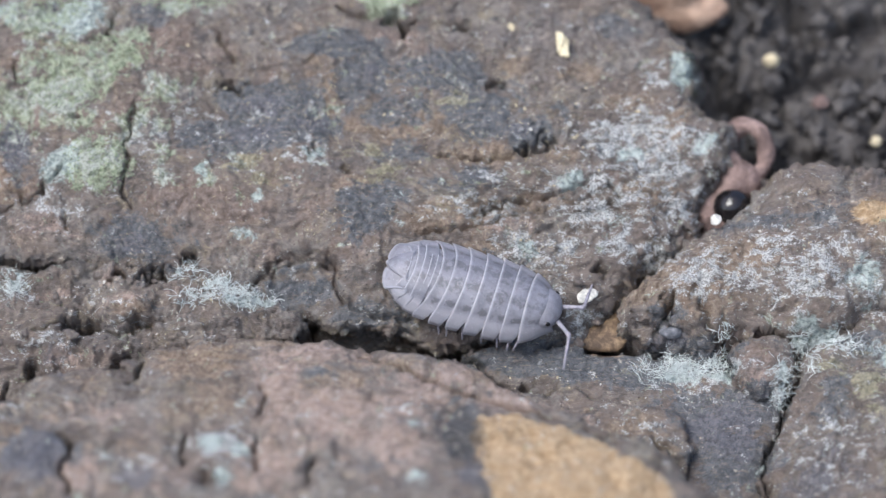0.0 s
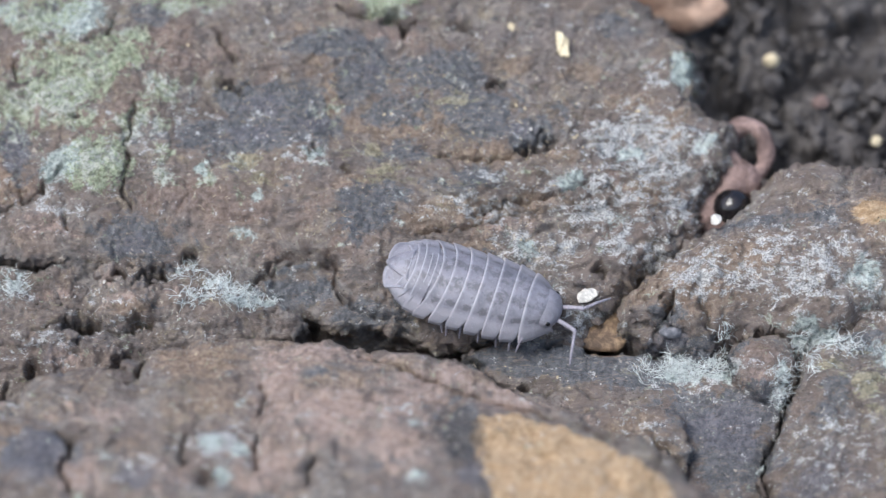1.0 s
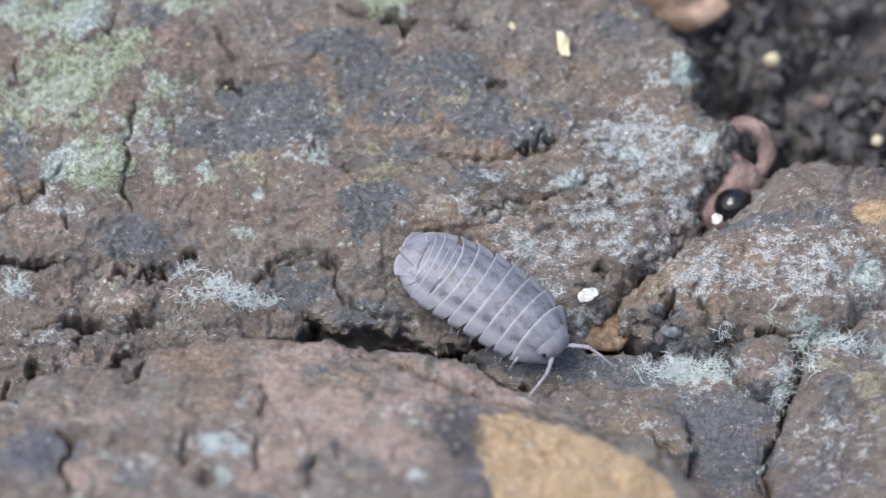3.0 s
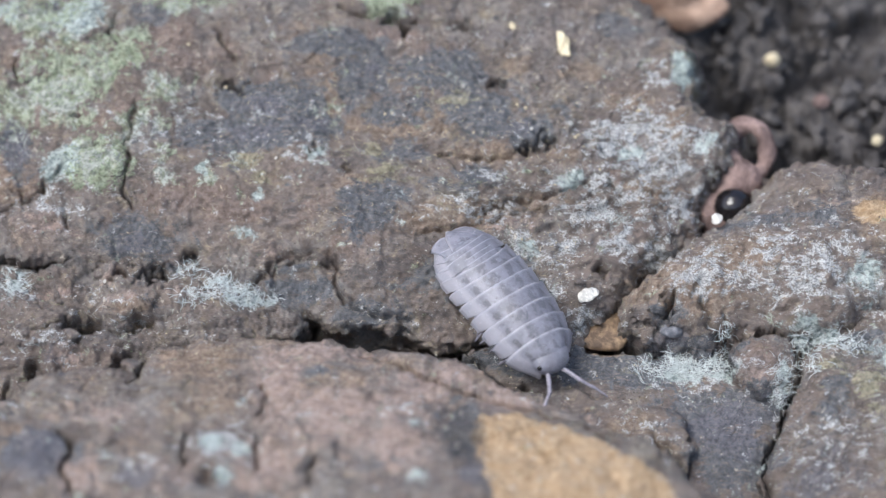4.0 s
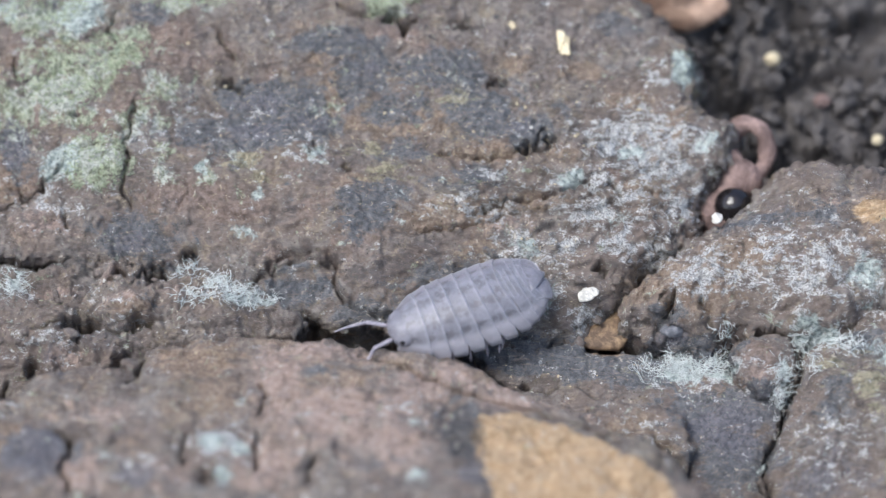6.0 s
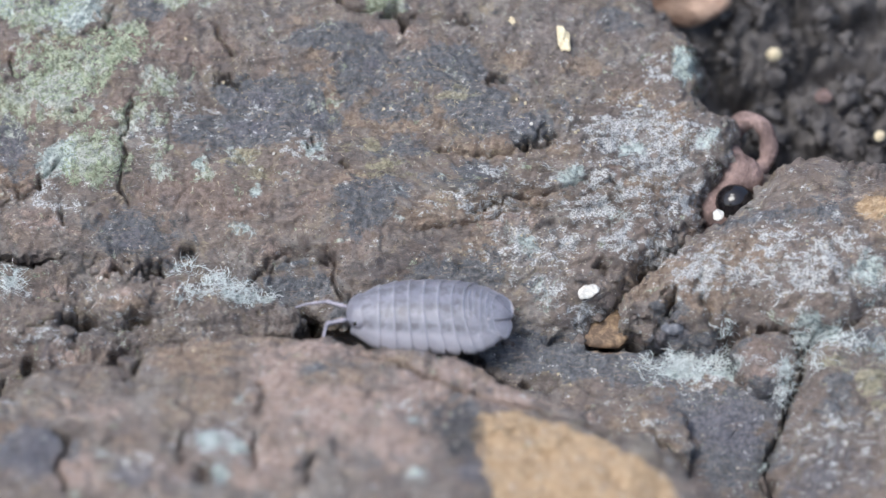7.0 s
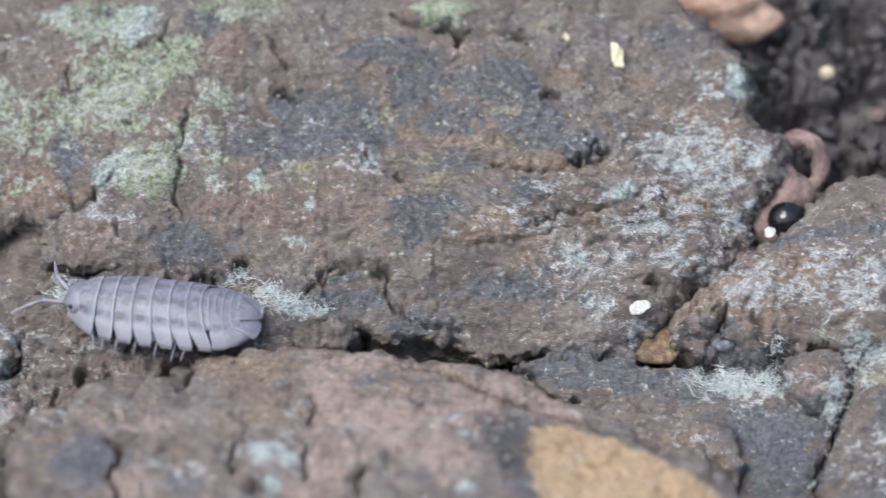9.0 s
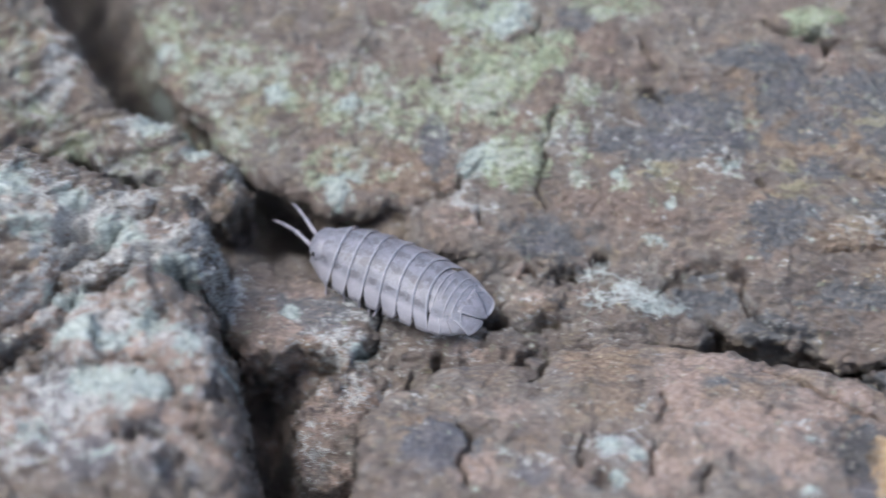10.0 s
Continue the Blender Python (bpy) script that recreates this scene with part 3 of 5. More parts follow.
RUST_G = [(-37.7, 11.7, 1.5, 1.6, 0.95), (-34.1, 10.2, 1.9, 1.6, 0.85), (-30.6, 5.7, 2.6, 1.2, 0.95), (-36.0, 5.8, 1.5, 1.6, 0.95), (-28.2, 13.1, 1.5, 1.0, 0.7), (-19.0, 13.7, 2.2, 1.6, 0.8), (-42.3, -15.1, 2.6, 1.6, 0.8), (-41.5, -11.9, 3.0, 1.2, 0.7), (-51.5, -8.1, 1.1, 1.6, 0.7)]
PINK_G = [(-34.8, -15.0, 2.2, 3.7, 0.9), (-35.7, -9.4, 1.9, 1.6, 0.8), (-32.3, -17.7, 1.9, 1.6, 0.8), (-42.9, -15.5, 3.4, 2.4, 0.8), (-38.7, -21.1, 1.9, 2.4, 0.9), (-45.5, -8.5, 3.0, 2.0, 0.7)]
# shade painted down the deep gaps at the far left
GAP_SHADE_FAR = [(-54.3, 18.8, 1.9, 2.0, 1.3), (-53.3, 14.9, 1.7, 2.0, 1.3), (-51.5, 12.8, 1.9, 1.6, 1.2), (-48.5, 10.8, 1.5, 1.2, 1), (-39.1, 4.1, 2.6, 1.6, 1.3), (-41.1, 4.4, 1.5, 1.6, 1.2), (-42.3, -2.9, 0.9, 2.4, 1), (-39.6, -10.3, 1.3, 1.6, 1.2), (-38.0, -15.1, 1.7, 2.0, 1.2)]
MAUVE_FAR = [(-47.2, -22.8, 2.2, 2.0, 1.1), (-50.0, -17.5, 1.9, 2.4, 0.9), (-44.2, -20.6, 1.9, 0.7, 1), (-49.9, -21.0, 1.5, 2.0, 0.9), (-40.2, -16.9, 1.1, 1.6, 0.6), (-42.1, -23.2, 2.2, 1.2, 0.7)]
RUST_FAR = [(-32.4, 3.7, 3.4, 2.5, 0.6), (-36.1, 2.6, 2.2, 1.6, 0.5), (-46.9, 9.5, 3, 3.7, 0.5), (-35.3, 9.9, 2.2, 1.6, 0.5), (-56.1, 8.9, 2.2, 1.6, 0.4), (-43.8, -10.9, 3.8, 1.6, 0.4)]

CRACKS = [
    [(-20.6, 9.5), (-21.2, 6.6), (-20.8, 4.9), (-21.3, 3.5), (-20.6, 2.3)],
    [(-29.4, 2.3), (-27.2, 3.3), (-25.4, 5.4)],
    [(-7.2, -1.0), (-7.0, -2.9), (-5.9, -4.3), (-3.9, -4.8), (-1.8, -4.8)],
    [(-12.8, -2.9), (-11.4, -1.0), (-8.4, -0.4), (-7.2, -1.0)],
    [(-26.9, -6.5), (-24.3, -5.7), (-21.7, -6.5), (-19.1, -5.5)],
    [(-15.4, 15.1), (-14.6, 13.8), (-14.0, 13.0)],
    [(-28.5, 4.0), (-28.0, 3.4), (-27.7, 2.8)],
    [(-26.7, 4.4), (-26.7, 3.4)],
    [(-25.1, 2.0), (-24.8, 1.0)],
    [(-12.2, -2.3), (-11.3, -1.5), (-9.9, -1.1), (-8.4, -0.9), (-6.9, -1.5)],
    [(-1.7, 0.4), (0.5, 0.8), (2.7, 1.4), (4.2, 2.0), (6.4, 2.2)],
    [(-28.8, 12.7), (-28.4, 11.5)],
    [(-24.0, 14.0), (-22.5, 14.4), (-22.0, 16.1)],
    [(-7.1, 16.9), (-5.5, 16.1), (-4.0, 16.5)],
]
CRACKS_FRONT = [
    [(-28.6, -10.1), (-28.9, -11.7), (-27.4, -12.7)],
    [(-11.8, -12.3), (-11.4, -13.3), (-11.7, -14.9)],
    [(-16.4, -16.6), (-16.6, -17.8), (-16.4, -18.9)],
    [(-11.9, -16.1), (-12.0, -17.5), (-11.8, -19.4)],
    [(-8.3, -18.5), (-8.5, -20.3)],
    [(10.0, -13.5), (11.0, -14.7), (11.2, -15.5)],
    [(12.1, -14.7), (13.2, -15.9), (14.3, -16.8)],
    [(13.6, -13.9), (15.0, -15.1), (15.8, -16.2)],
    [(-5.3, -9.4), (-2.4, -10.8), (-0.6, -11.8), (2.3, -13.0), (5.9, -14.2), (7.7, -14.9), (9.8, -16.1), (11.2, -17.1)],
]
CRACKS_RIGHT = [
    [(-0.3, 6.2), (2.5, 5.8), (4.6, 5.8), (6.1, 6.7), (6.6, 7.9)],
    [(2.1, 1.9), (4.4, 2.9), (6.6, 3.1), (9.6, 4.1)],
    [(2.7, 2.4), (4.4, 2.9), (5.7, 2.6)],
    [(11.1, 4.0), (11.7, 3.0)],
    [(17.0, -4.6), (17.4, -5.8), (17.4, -7.0)],
    [(18.5, -5.4), (18.5, -7.0)],
    [(19.5, -7.0), (20.5, -6.4), (21.9, -6.2)],
]
DEEP_CRACKS = [
    [(23.1, -7.3), (23.0, -9.7), (22.5, -11.7), (21.3, -14.1), (21.0, -16.5), (21.2, -19.2)],
    [(19.8, -6.5), (21.3, -6.0), (22.8, -6.9)],
    [(-56.0, -14.0), (-53.2, -12.8), (-51.5, -10.9), (-50.3, -8.4), (-47.6, -5.7), (-44.7, -4.3)],
    [(-24.5, -15.9), (-23.7, -17.1), (-24.1, -18.5), (-23.8, -20.8)],
    [(-20.7, -7.9), (-19.8, -9.4), (-20.2, -11.8)],
]
HOLES = [(-14.6, 11.3, 0.6, 0.24, 1.3), (-13.8, 11.0, 0.49, 0.2, 1.3), (-3.6, 16.1, 0.52, 0.37, 1.6), (-2.7, 15.4, 0.45, 0.53, 1.8), (1.6, 15.4, 0.67, 0.33, 1.2), (3.6, 11.3, 0.6, 0.33, 1.1), (5.9, 6.3, 0.82, 0.33, 1.2), (7.0, 6.9, 0.26, 0.49, 1), (-8.6, 6.4, 0.19, 0.16, 0.9), (-6.7, 5.3, 0.19, 0.16, 0.9), (-16.8, -0.7, 0.52, 0.37, 1.2), (-24.8, 8.6, 0.45, 0.16, 0.8), (10.3, -1.9, 0.34, 0.29, 1.1), (-21.4, -2.1, 0.45, 0.41, 1.2), (-19.1, -2.3, 0.82, 0.41, 1.2)]
HOLES_B = [(-23.5, -5.9, 1.12, 0.57, 1.4), (-20.0, -5.8, 1.12, 0.33, 1.1), (-21.2, -9.2, 0.49, 0.9, 1.2), (-26.9, -9.2, 0.49, 0.53, 1.2), (-14.9, -19.8, 0.34, 0.73, 0.5), (14.8, -4.8, 0.34, 0.65, 1.3), (5.3, -10.0, 0.41, 0.37, 1.2), (-44.2, -20.7, 1.57, 0.65, 0.9), (-41.8, -23.0, 0.82, 1.06, 0.9), (-45.8, -15.5, 1.49, 0.37, 0.6), (-40.4, -20.2, 0.45, 0.49, 0.7), (-39.8, -17.3, 0.3, 0.73, 1), (-50.2, -6.5, 1.34, 0.65, 1.0)]


GAPS = [
    ([(-57.1, 21.4), (-54.0, 15.4), (-51.6, 12.5), (-47.2, 8.5), (-41.6, 3.7), (-36.5, 2.6)], 2.6, 9.0),
    ([(-42.2, -4.8), (-40.2, -8.8), (-38.3, -11.9), (-37.2, -19.1)], 1.5, 7.0),
    ([(-10.6, -4.6), (-8.4, -5.0), (-5.4, -5.8), (-1.6, -5.6), (0.6, -5.6)], 0.8, 4.5),
    ([(8.1, -5.8), (10.4, -4.0), (13.0, -5.6), (17.4, -7.2)], 1.3, 6.0),
    ([(10.4, -3.0), (13.1, 0.1), (16.3, 2.6), (17.7, 5.5)], 1.3, 1.2),
]


def column(mesh, name, values):
    att = mesh.color_attributes.new(name, "FLOAT_COLOR", "POINT")
    flat = np.ones((len(mesh.vertices), 4), np.float32)
    flat[:, :3] = values
    att.data.foreach_set("color", flat.ravel())


def sheet(name, u, v, h, keep, mat, parent=None):
    """A mesh from a grid of places in mm; keep says which cells stay."""
    nu, nv = u.shape
    index = np.arange(nu * nv).reshape(nu, nv)
    quads = np.stack([index[:-1, :-1], index[1:, :-1], index[1:, 1:], index[:-1, 1:]], -1)
    cell = keep[:-1, :-1] | keep[1:, :-1] | keep[1:, 1:] | keep[:-1, 1:]
    quads = quads[cell]
    used = np.unique(quads)
    back = np.zeros(nu * nv, np.int64)
    back[used] = np.arange(len(used))
    quads = back[quads]
    co = np.stack([u.ravel(), v.ravel(), h.ravel()], -1)[used] * MM
    me = bpy.data.meshes.new(name)
    me.vertices.add(len(co))
    me.vertices.foreach_set("co", co.astype(np.float32).ravel())
    me.loops.add(quads.size)
    me.loops.foreach_set("vertex_index", quads.astype(np.int32).ravel())
    me.polygons.add(len(quads))
    me.polygons.foreach_set("loop_start", np.arange(0, quads.size, 4, dtype=np.int32))
    me.polygons.foreach_set("use_smooth", np.ones(len(quads), bool))
    me.update(calc_edges=True)
    x, y = u.ravel()[used], v.ravel()[used]
    most = lambda *rows: np.maximum.reduce([blobs(x, y, r) for r in rows])
    face = inside_distance(x + 0.5 * fbm(x, y, 2, 71, 4, 0.65), y + 0.5 * fbm(x, y, 2, 72, 4, 0.65), OCHRE_FACE)
    bare = 1.1 * smooth(-0.9, 0.7, face) * (np.abs(h.ravel()[used]) > 3.2)
    column(me, "growth", np.stack([most(GREEN, GREEN_G, GREEN_FAR), most(PALE, PALE_B, PALE_C, PALE_E, PALE_FAR, PALE_G, PALE_H), most(SLATE, SLATE_B, SLATE_C, SLATE_D, SLATE_E)], -1))
    column(me, "wood", np.stack([np.maximum(blobs(x, y, OCHRE), bare), most(RUST, RUST_B, RUST_G, RUST_FAR), most(PINK, PINK_B, PINK_G, PINK_FAR)], -1))
    column(me, "stain", np.stack([most(BLUISH, BLUISH_C, BLUISH_B, BLUISH_FAR, CHALK_FAR), most(TAN, TAN_B, TAN_C, TAN_FAR), most(MAUVE, MAUVE_B, MAUVE_FAR)], -1))
    # the far gap shade is coloured only onto low parts, inside the gaps
    column(me, "shade_stains", np.stack([np.maximum(blobs(x, y, SHADE_AND_KNOT), blobs(x, y, GAP_SHADE_FAR) * (h.ravel()[used] < -2.5)), blobs(x, y, OLIVE), blobs(x, y, DUSK)], -1))
    me.materials.append(mat)
    ob = new(name, me)
    ob.parent = parent
    return ob


def relief(u, v, seed, rough, layer, grit=1.0):
    """Weathered bark: broad swells, worn layers, ridges along the grain, crusts and grit."""
    wu = u + 1.4 * fbm(u, v, 6, seed + 5, 3)
    wv = v + 1.1 * fbm(u, v, 5, seed + 6, 3)
    h = 0.8 * rough * fbm(wu, wv, 9, seed, 3)
    for k, size in enumerate((4.5, 2.2)):
        s = fbm(wu * 0.55, wv * 1.25, size, seed + 30 + k, 4) * size * 0.42 + wv * 0.14
        q = s / (layer * size / 4.5)
        f = q - np.floor(q)
        h += 0.42 * rough * layer * size / 4.5 * (smooth(0.78, 1.0, f) - f)
    h += 0.14 * rough * ridged(wu * 0.35, wv * 1.4, 1.6, seed + 50, 4)
    h += 0.15 * grit * rough * fbm(u, v, 1.1, seed + 70, 4, 0.65)
    d, pick = cells(u + 0.4 * fbm(u, v, 0.8, seed + 81, 2), v, 0.9, seed + 80)
    grown = smooth(0.0, 0.5, fbm(u, v, 5, seed + 85, 3) + 0.25)
    h += 0.22 * grit * rough * grown * pick * smooth(0.55, 0.15, d)
    d, pick = cells(u, v, 0.42, seed + 90)
    h += 0.13 * grit * rough * pick * smooth(0.5, 0.2, d)
    return h


def cut(u, v, h):
    wu = u + 0.25 * fbm(u, v, 0.9, 91, 3)
    wv = v + 0.25 * fbm(u, v, 0.9, 92, 3)
    for points in CRACKS + CRACKS_FRONT + CRACKS_RIGHT:
        d = line_distance(wu, wv, points)
        h = h - 1.1 * np.exp(-(d / (0.06 + 0.06 * np.abs(fbm(u, v, 1.5, 95, 2)) + 0.03)) ** 2) - 0.15 * np.exp(-(d / 0.7) ** 2)
    for points in DEEP_CRACKS:
        d = line_distance(wu + 0.5 * fbm(u, v, 2.6, 96, 3), wv + 0.3 * fbm(u, v, 2.6, 97, 3), points)
        h = h - 2.2 * np.exp(-(d / (0.10 + 0.12 * np.abs(fbm(u, v, 2.0, 98, 3)))) ** 2) - 0.3 * np.exp(-(d / 0.9) ** 2)
    wu = u + 0.55 * fbm(u, v, 0.9, 93, 4, 0.65)
    wv = v + 0.40 * fbm(u, v, 0.9, 94, 4, 0.65)
    for cu, cv, ru, rv, depth in HOLES + HOLES_B:
        h = h - 2.3 * depth * np.exp(-(((wu - cu) / ru) ** 2 + ((wv - cv) / rv) ** 2) ** 2)
    return h


def plate(name, label, outline, level, parent, slope=(0, 0), dome=1.0, reach=5.0, lip=1.2, floor=-4.2, cell=0.14,
          seed=1, rough=1.0, layer=0.7, under=0.4, side_on=0.0, knobs=0.0, grow=0.4, carve=None, grit=1.0):
    """A bark plate: rounded, broken edges that go down to the bed, a worn top."""
    us, vs = [p[0] for p in outline], [p[1] for p in outline]
    gu = np.arange(min(us) - 2.5, max(us) + 2.5, cell)
    gv = np.arange(min(vs) - 2.5, max(vs) + 2.5, cell)
    u, v = np.meshgrid(gu, gv, indexing="ij")
    wu = u + 0.55 * fbm(u, v, 3.0, seed + 201, 4, 0.6)
    wv = v + 0.55 * fbm(u, v, 3.0, seed + 202, 4, 0.6)
    sd = inside_distance(wu, wv, outline) + grow * lip
    cu, cv = sum(us) / len(us), sum(vs) / len(vs)
    top = level + slope[0] * (u - cu) + slope[1] * (v - cv) + dome * (1 - np.exp(-np.maximum(sd, 0) / reach))
    top = top + relief(u, v, seed, rough, layer, grit)
    if knobs:
        d, pick = cells(u + 0.8 * fbm(u, v, 2, seed + 111, 3), v + 0.8 * fbm(u, v, 2, seed + 112, 3), 3.4, seed + 110)
        top = top + knobs * (0.3 + pick) * np.sqrt(np.clip(1 - (d / 0.8) ** 2, 0, 1))
    if carve:
        top = carve(u, v, top)
    top = cut(u, v, top)
    t = np.clip(sd / lip, 0, 1)
    round_off = np.sqrt(np.clip(1 - (1 - t) ** 2, 0, 1))
    h = floor + (top - floor) * (0.2 * smooth(-0.25, 0.05, sd) + 0.8 * round_off)
    side = 1 - smooth(0.3, 1.0, t)
    du, dv = np.gradient(inside_distance(u + 0.3 * fbm(u, v, 5, seed + 203, 2), v, outline), cell)
    away = np.hypot(du, dv) + 1e-6
    below = np.minimum(under * (1 - side_on * smooth(3, 9, u)) * np.maximum(top - h, 0) * (1 - t), 1.5) * smooth(0, 0.5, top - h)
    u, v = u + below * du / away, v + below * dv / away
    u = u + side * 0.40 * fbm(u - v, h * 1.6, 1.1, seed + 301, 3)
    v = v + side * 0.40 * fbm(u + v, h * 1.6 + 9, 1.1, seed + 302, 3)
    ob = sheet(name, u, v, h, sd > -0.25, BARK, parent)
    if label:
        tagged(ob, label)
    return ob


def strata(u, v, top):
    """Thin curved layers of bark that end one above the other."""
    cu, cv = 5.47, 2.06
    where = np.exp(-((u - cu) / 9.5) ** 2 - ((v - cv) / 4.2) ** 2) + 0.25
    wu, wv = u + 0.6 * fbm(u, v, 3, 511, 3), v + 0.5 * fbm(u, v, 2.5, 512, 3)
    s = (wv - cv) - 0.022 * (wu - cu) ** 2 + 0.10 * (wu - cu)
    q = s / 1.25
    f = q - np.floor(q)
    chance = hashed(np.floor(q), np.floor(q) * 0, 513) / 65536
    top = top + where * (0.22 + 0.55 * chance) * (smooth(0.0, 0.16, f) - f)
    top = top + where * 0.16 * ridged(wu * 0.12 + 0.05 * s, s, 0.55, 514, 3)
    # a worn flake step at the lower edge, and soft hollows
    step = [(-7.2, -1.0), (-7.0, -2.9), (-5.9, -4.3), (-3.9, -4.8), (-1.4, -4.8), (0.6, -4.7), (0.6, -7.3), (-8.3, -7.3), (-11.3, -5.3), (-11.3, -1.6)]
    top = top - 0.55 * smooth(-0.15, 0.25, inside_distance(wu, wv, step))
    for hu, hv, ru, rv, deep in [(-11.9, 9.5, 6, 2.3, 0.5), (-3.2, 5.4, 4.1, 2.5, 0.35), (-17.1, 3.7, 4.5, 2.5, -0.5), (8.5, 9.1, 4.5, 2.1, 0.4), (-23.5, 5.8, 3, 2.5, -0.4), (-5.5, 15.4, 4.5, 1.6, -0.4), (3.6, 11.6, 2.6, 1.2, 0.4), (-19.2, -0.4, 4.5, 1.2, 0.5)]:
        top = top - deep * np.exp(-((u - hu) / ru) ** 2 - ((v - hv) / rv) ** 2)
    return top


def slanted(u, v, top):
    """Worn layers that run slantwise, one leaf over the other."""
    a, p = 0.87 * u + 0.5 * v, 0.87 * v - 0.5 * u
    p = p + 0.9 * fbm(u, v, 5, 541, 3)
    q = p / 2.3
    f = q - np.floor(q)
    chance = hashed(np.floor(q), np.floor(a / 7 + 0.4 * fbm(u, v, 4, 542, 2)), 543) / 65536
    top = top + (0.5 + 0.9 * chance) * (smooth(0.0, 0.22, f) - f)
    return top + 0.55 * ridged(a * 0.16, p * 0.75, 1.0, 544, 3)


def build_bark():
    gu, gv = np.arange(-80, 48, 0.3), np.arange(-34, 34, 0.3)
    u, v = np.meshgrid(gu, gv, indexing="ij")
    h = -2.0 + relief(u, v, 900, 1.2, 0.8)
    for points, wide, deep in GAPS:
        d = line_distance(u + 0.8 * fbm(u, v, 3, 931, 3), v + 0.8 * fbm(u, v, 3, 932, 3), points)
        h = h - deep * np.exp(-(d / wide) ** 2)
    hollow = inside_distance(u, v, [(10.3, 24.7), (15.3, 18.7), (16.4, 15.2), (16.9, 11.4), (19.3, 9.7), (20.0, 6.8), (23.4, 6.3), (26.4, 6.3), (35.5, 5.1), (41.7, 30.5)])
    h = h - 10 * smooth(-0.3, 1.2, hollow)
    u, v = np.pad(u, 1, mode="edge"), np.pad(v, 1, mode="edge")
    h = np.pad(h, 1, constant_values=-75.0)
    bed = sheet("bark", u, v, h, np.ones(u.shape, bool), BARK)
    bed.matrix_world = LEAN
    tagged(bed, "weathered grey-brown tree bark with lichen and deep fissures", "bark", kind="structure")
    main = [(11.5, 19.7), (14.7, 16.9), (16.4, 14.2), (16.8, 11.6), (17.3, 9.7), (19.5, 9.0), (19.1, 6.6), (16.9, 3.9), (16.1, 1.2), (12.9, -1.4), (10.3, -4.5), (8.2, -6.5), (6.5, -6.8), (2.8, -6.5), (-0.1, -6.6), (-2.6, -5.7), (-5.3, -5.5), (-7.6, -5.2), (-10.2, -4.7), (-12.8, -3.7), (-16.9, -2.9), (-21.8, -1.6), (-26.3, -1.6), (-30.0, -0.4)]
    main += [(-30.8, 2.6), (-34.9, 0.9), (-39.7, 3.1), (-44.0, 5.9), (-47.6, 10.0), (-49.3, 14.6), (-52.3, 21.4)]
    main += [(-18.6, 24.0), (0.6, 24.5)]
    plate("bark_plate", "broad grey-brown bark plate with green lichen and slate-blue stains", main, 0.2, bed, slope=(0, 0.05),
          dome=1.6, reach=5, lip=1.6, seed=11, cell=0.125, rough=0.9, under=0.5, side_on=1.0, carve=strata)
    front = [(-18.9, -9.0), (-15.9, -8.1), (-13.0, -7.7), (-10.4, -7.8), (-6.0, -8.6), (-3.1, -9.0), (0.6, -9.4), (2.8, -11.1), (6.4, -13.0), (9.7, -14.9), (12.6, -16.1), (15.1, -18.4), (16.8, -21.1), (18.5, -26.1), (-30.3, -26.1), (-31.3, -19.2), (-30.2, -14.1), (-27.9, -12.3), (-25.0, -10.6), (-21.4, -9.8)]
    plate("bark_plate", "rounded reddish-brown bark plate with bare ochre wood", front, 4.9, bed, slope=(0, -0.45), dome=1.6, reach=3, lip=2.0, seed=23, knobs=0.7, grow=0.62,
          rough=0.9, cell=0.15, grit=0.35)
    ledge = [(1.3, -8.7), (4.3, -9.9), (8.0, -10.7), (12.4, -11.1), (15.9, -11.9), (16.7, -14.7), (15.4, -17.0), (13.4, -18.2), (9.8, -15.1), (6.1, -13.5), (2.1, -11.9)]
    plate("bark_plate", "thin grey-brown bark ledge", ledge, 0.8, bed, dome=0.7, reach=3, lip=1.0, seed=37, rough=0.6)
    shelf = [(1.7, -7.1), (5.8, -6.5), (10.3, -7.2), (14.8, -7.7), (18.8, -8.4), (22.9, -9.7), (21.7, -13.7), (21.1, -20.4), (14.5, -20.4), (11.7, -13.3), (4.3, -10.1)]
    plate("bark_plate", "smooth slate-purple inner bark shelf", shelf, -0.8, bed, dome=0.6, reach=3, lip=0.9, seed=41, rough=0.6, grow=0.8)
    lump = [(12.3, -4.9), (12.7, -3.7), (15.0, -1.3), (17.6, 0.6), (20.4, 2.9), (22.8, 5.4), (25.7, 6.0), (29.4, 4.8), (34.2, 4.4), (34.6, -4.5), (28.7, -5.1), (25.7, -6.7), (23.0, -6.7), (19.4, -6.1), (17.5, -7.4), (15.2, -6.4), (13.5, -5.7)]
    plate("bark_plate", "rough brown bark lump with pale crusty lichen", lump, 0.7, bed, dome=2.2, reach=4, lip=2.6, seed=53, rough=0.95, under=0.0, knobs=0.7, grow=0.36)
    knob = [(19.1, -7.3), (20.0, -6.2), (22.0, -6.0), (23.0, -6.9), (23.0, -9.1), (22.1, -10.5), (20.4, -10.6), (19.2, -9.2)]
    plate("bark_knob", "round brown bark knob", knob, 0.8, bed, dome=1.2, reach=1.5, lip=0.9, seed=61, rough=0.6, under=0.1, floor=-2.0)
    corner = [(23.2, -8.9), (25.7, -6.7), (28.8, -5.1), (34.7, -4.1), (35.4, -23.1), (21.2, -23.1), (21.1, -17.2), (21.5, -14.9), (22.8, -11.8)]
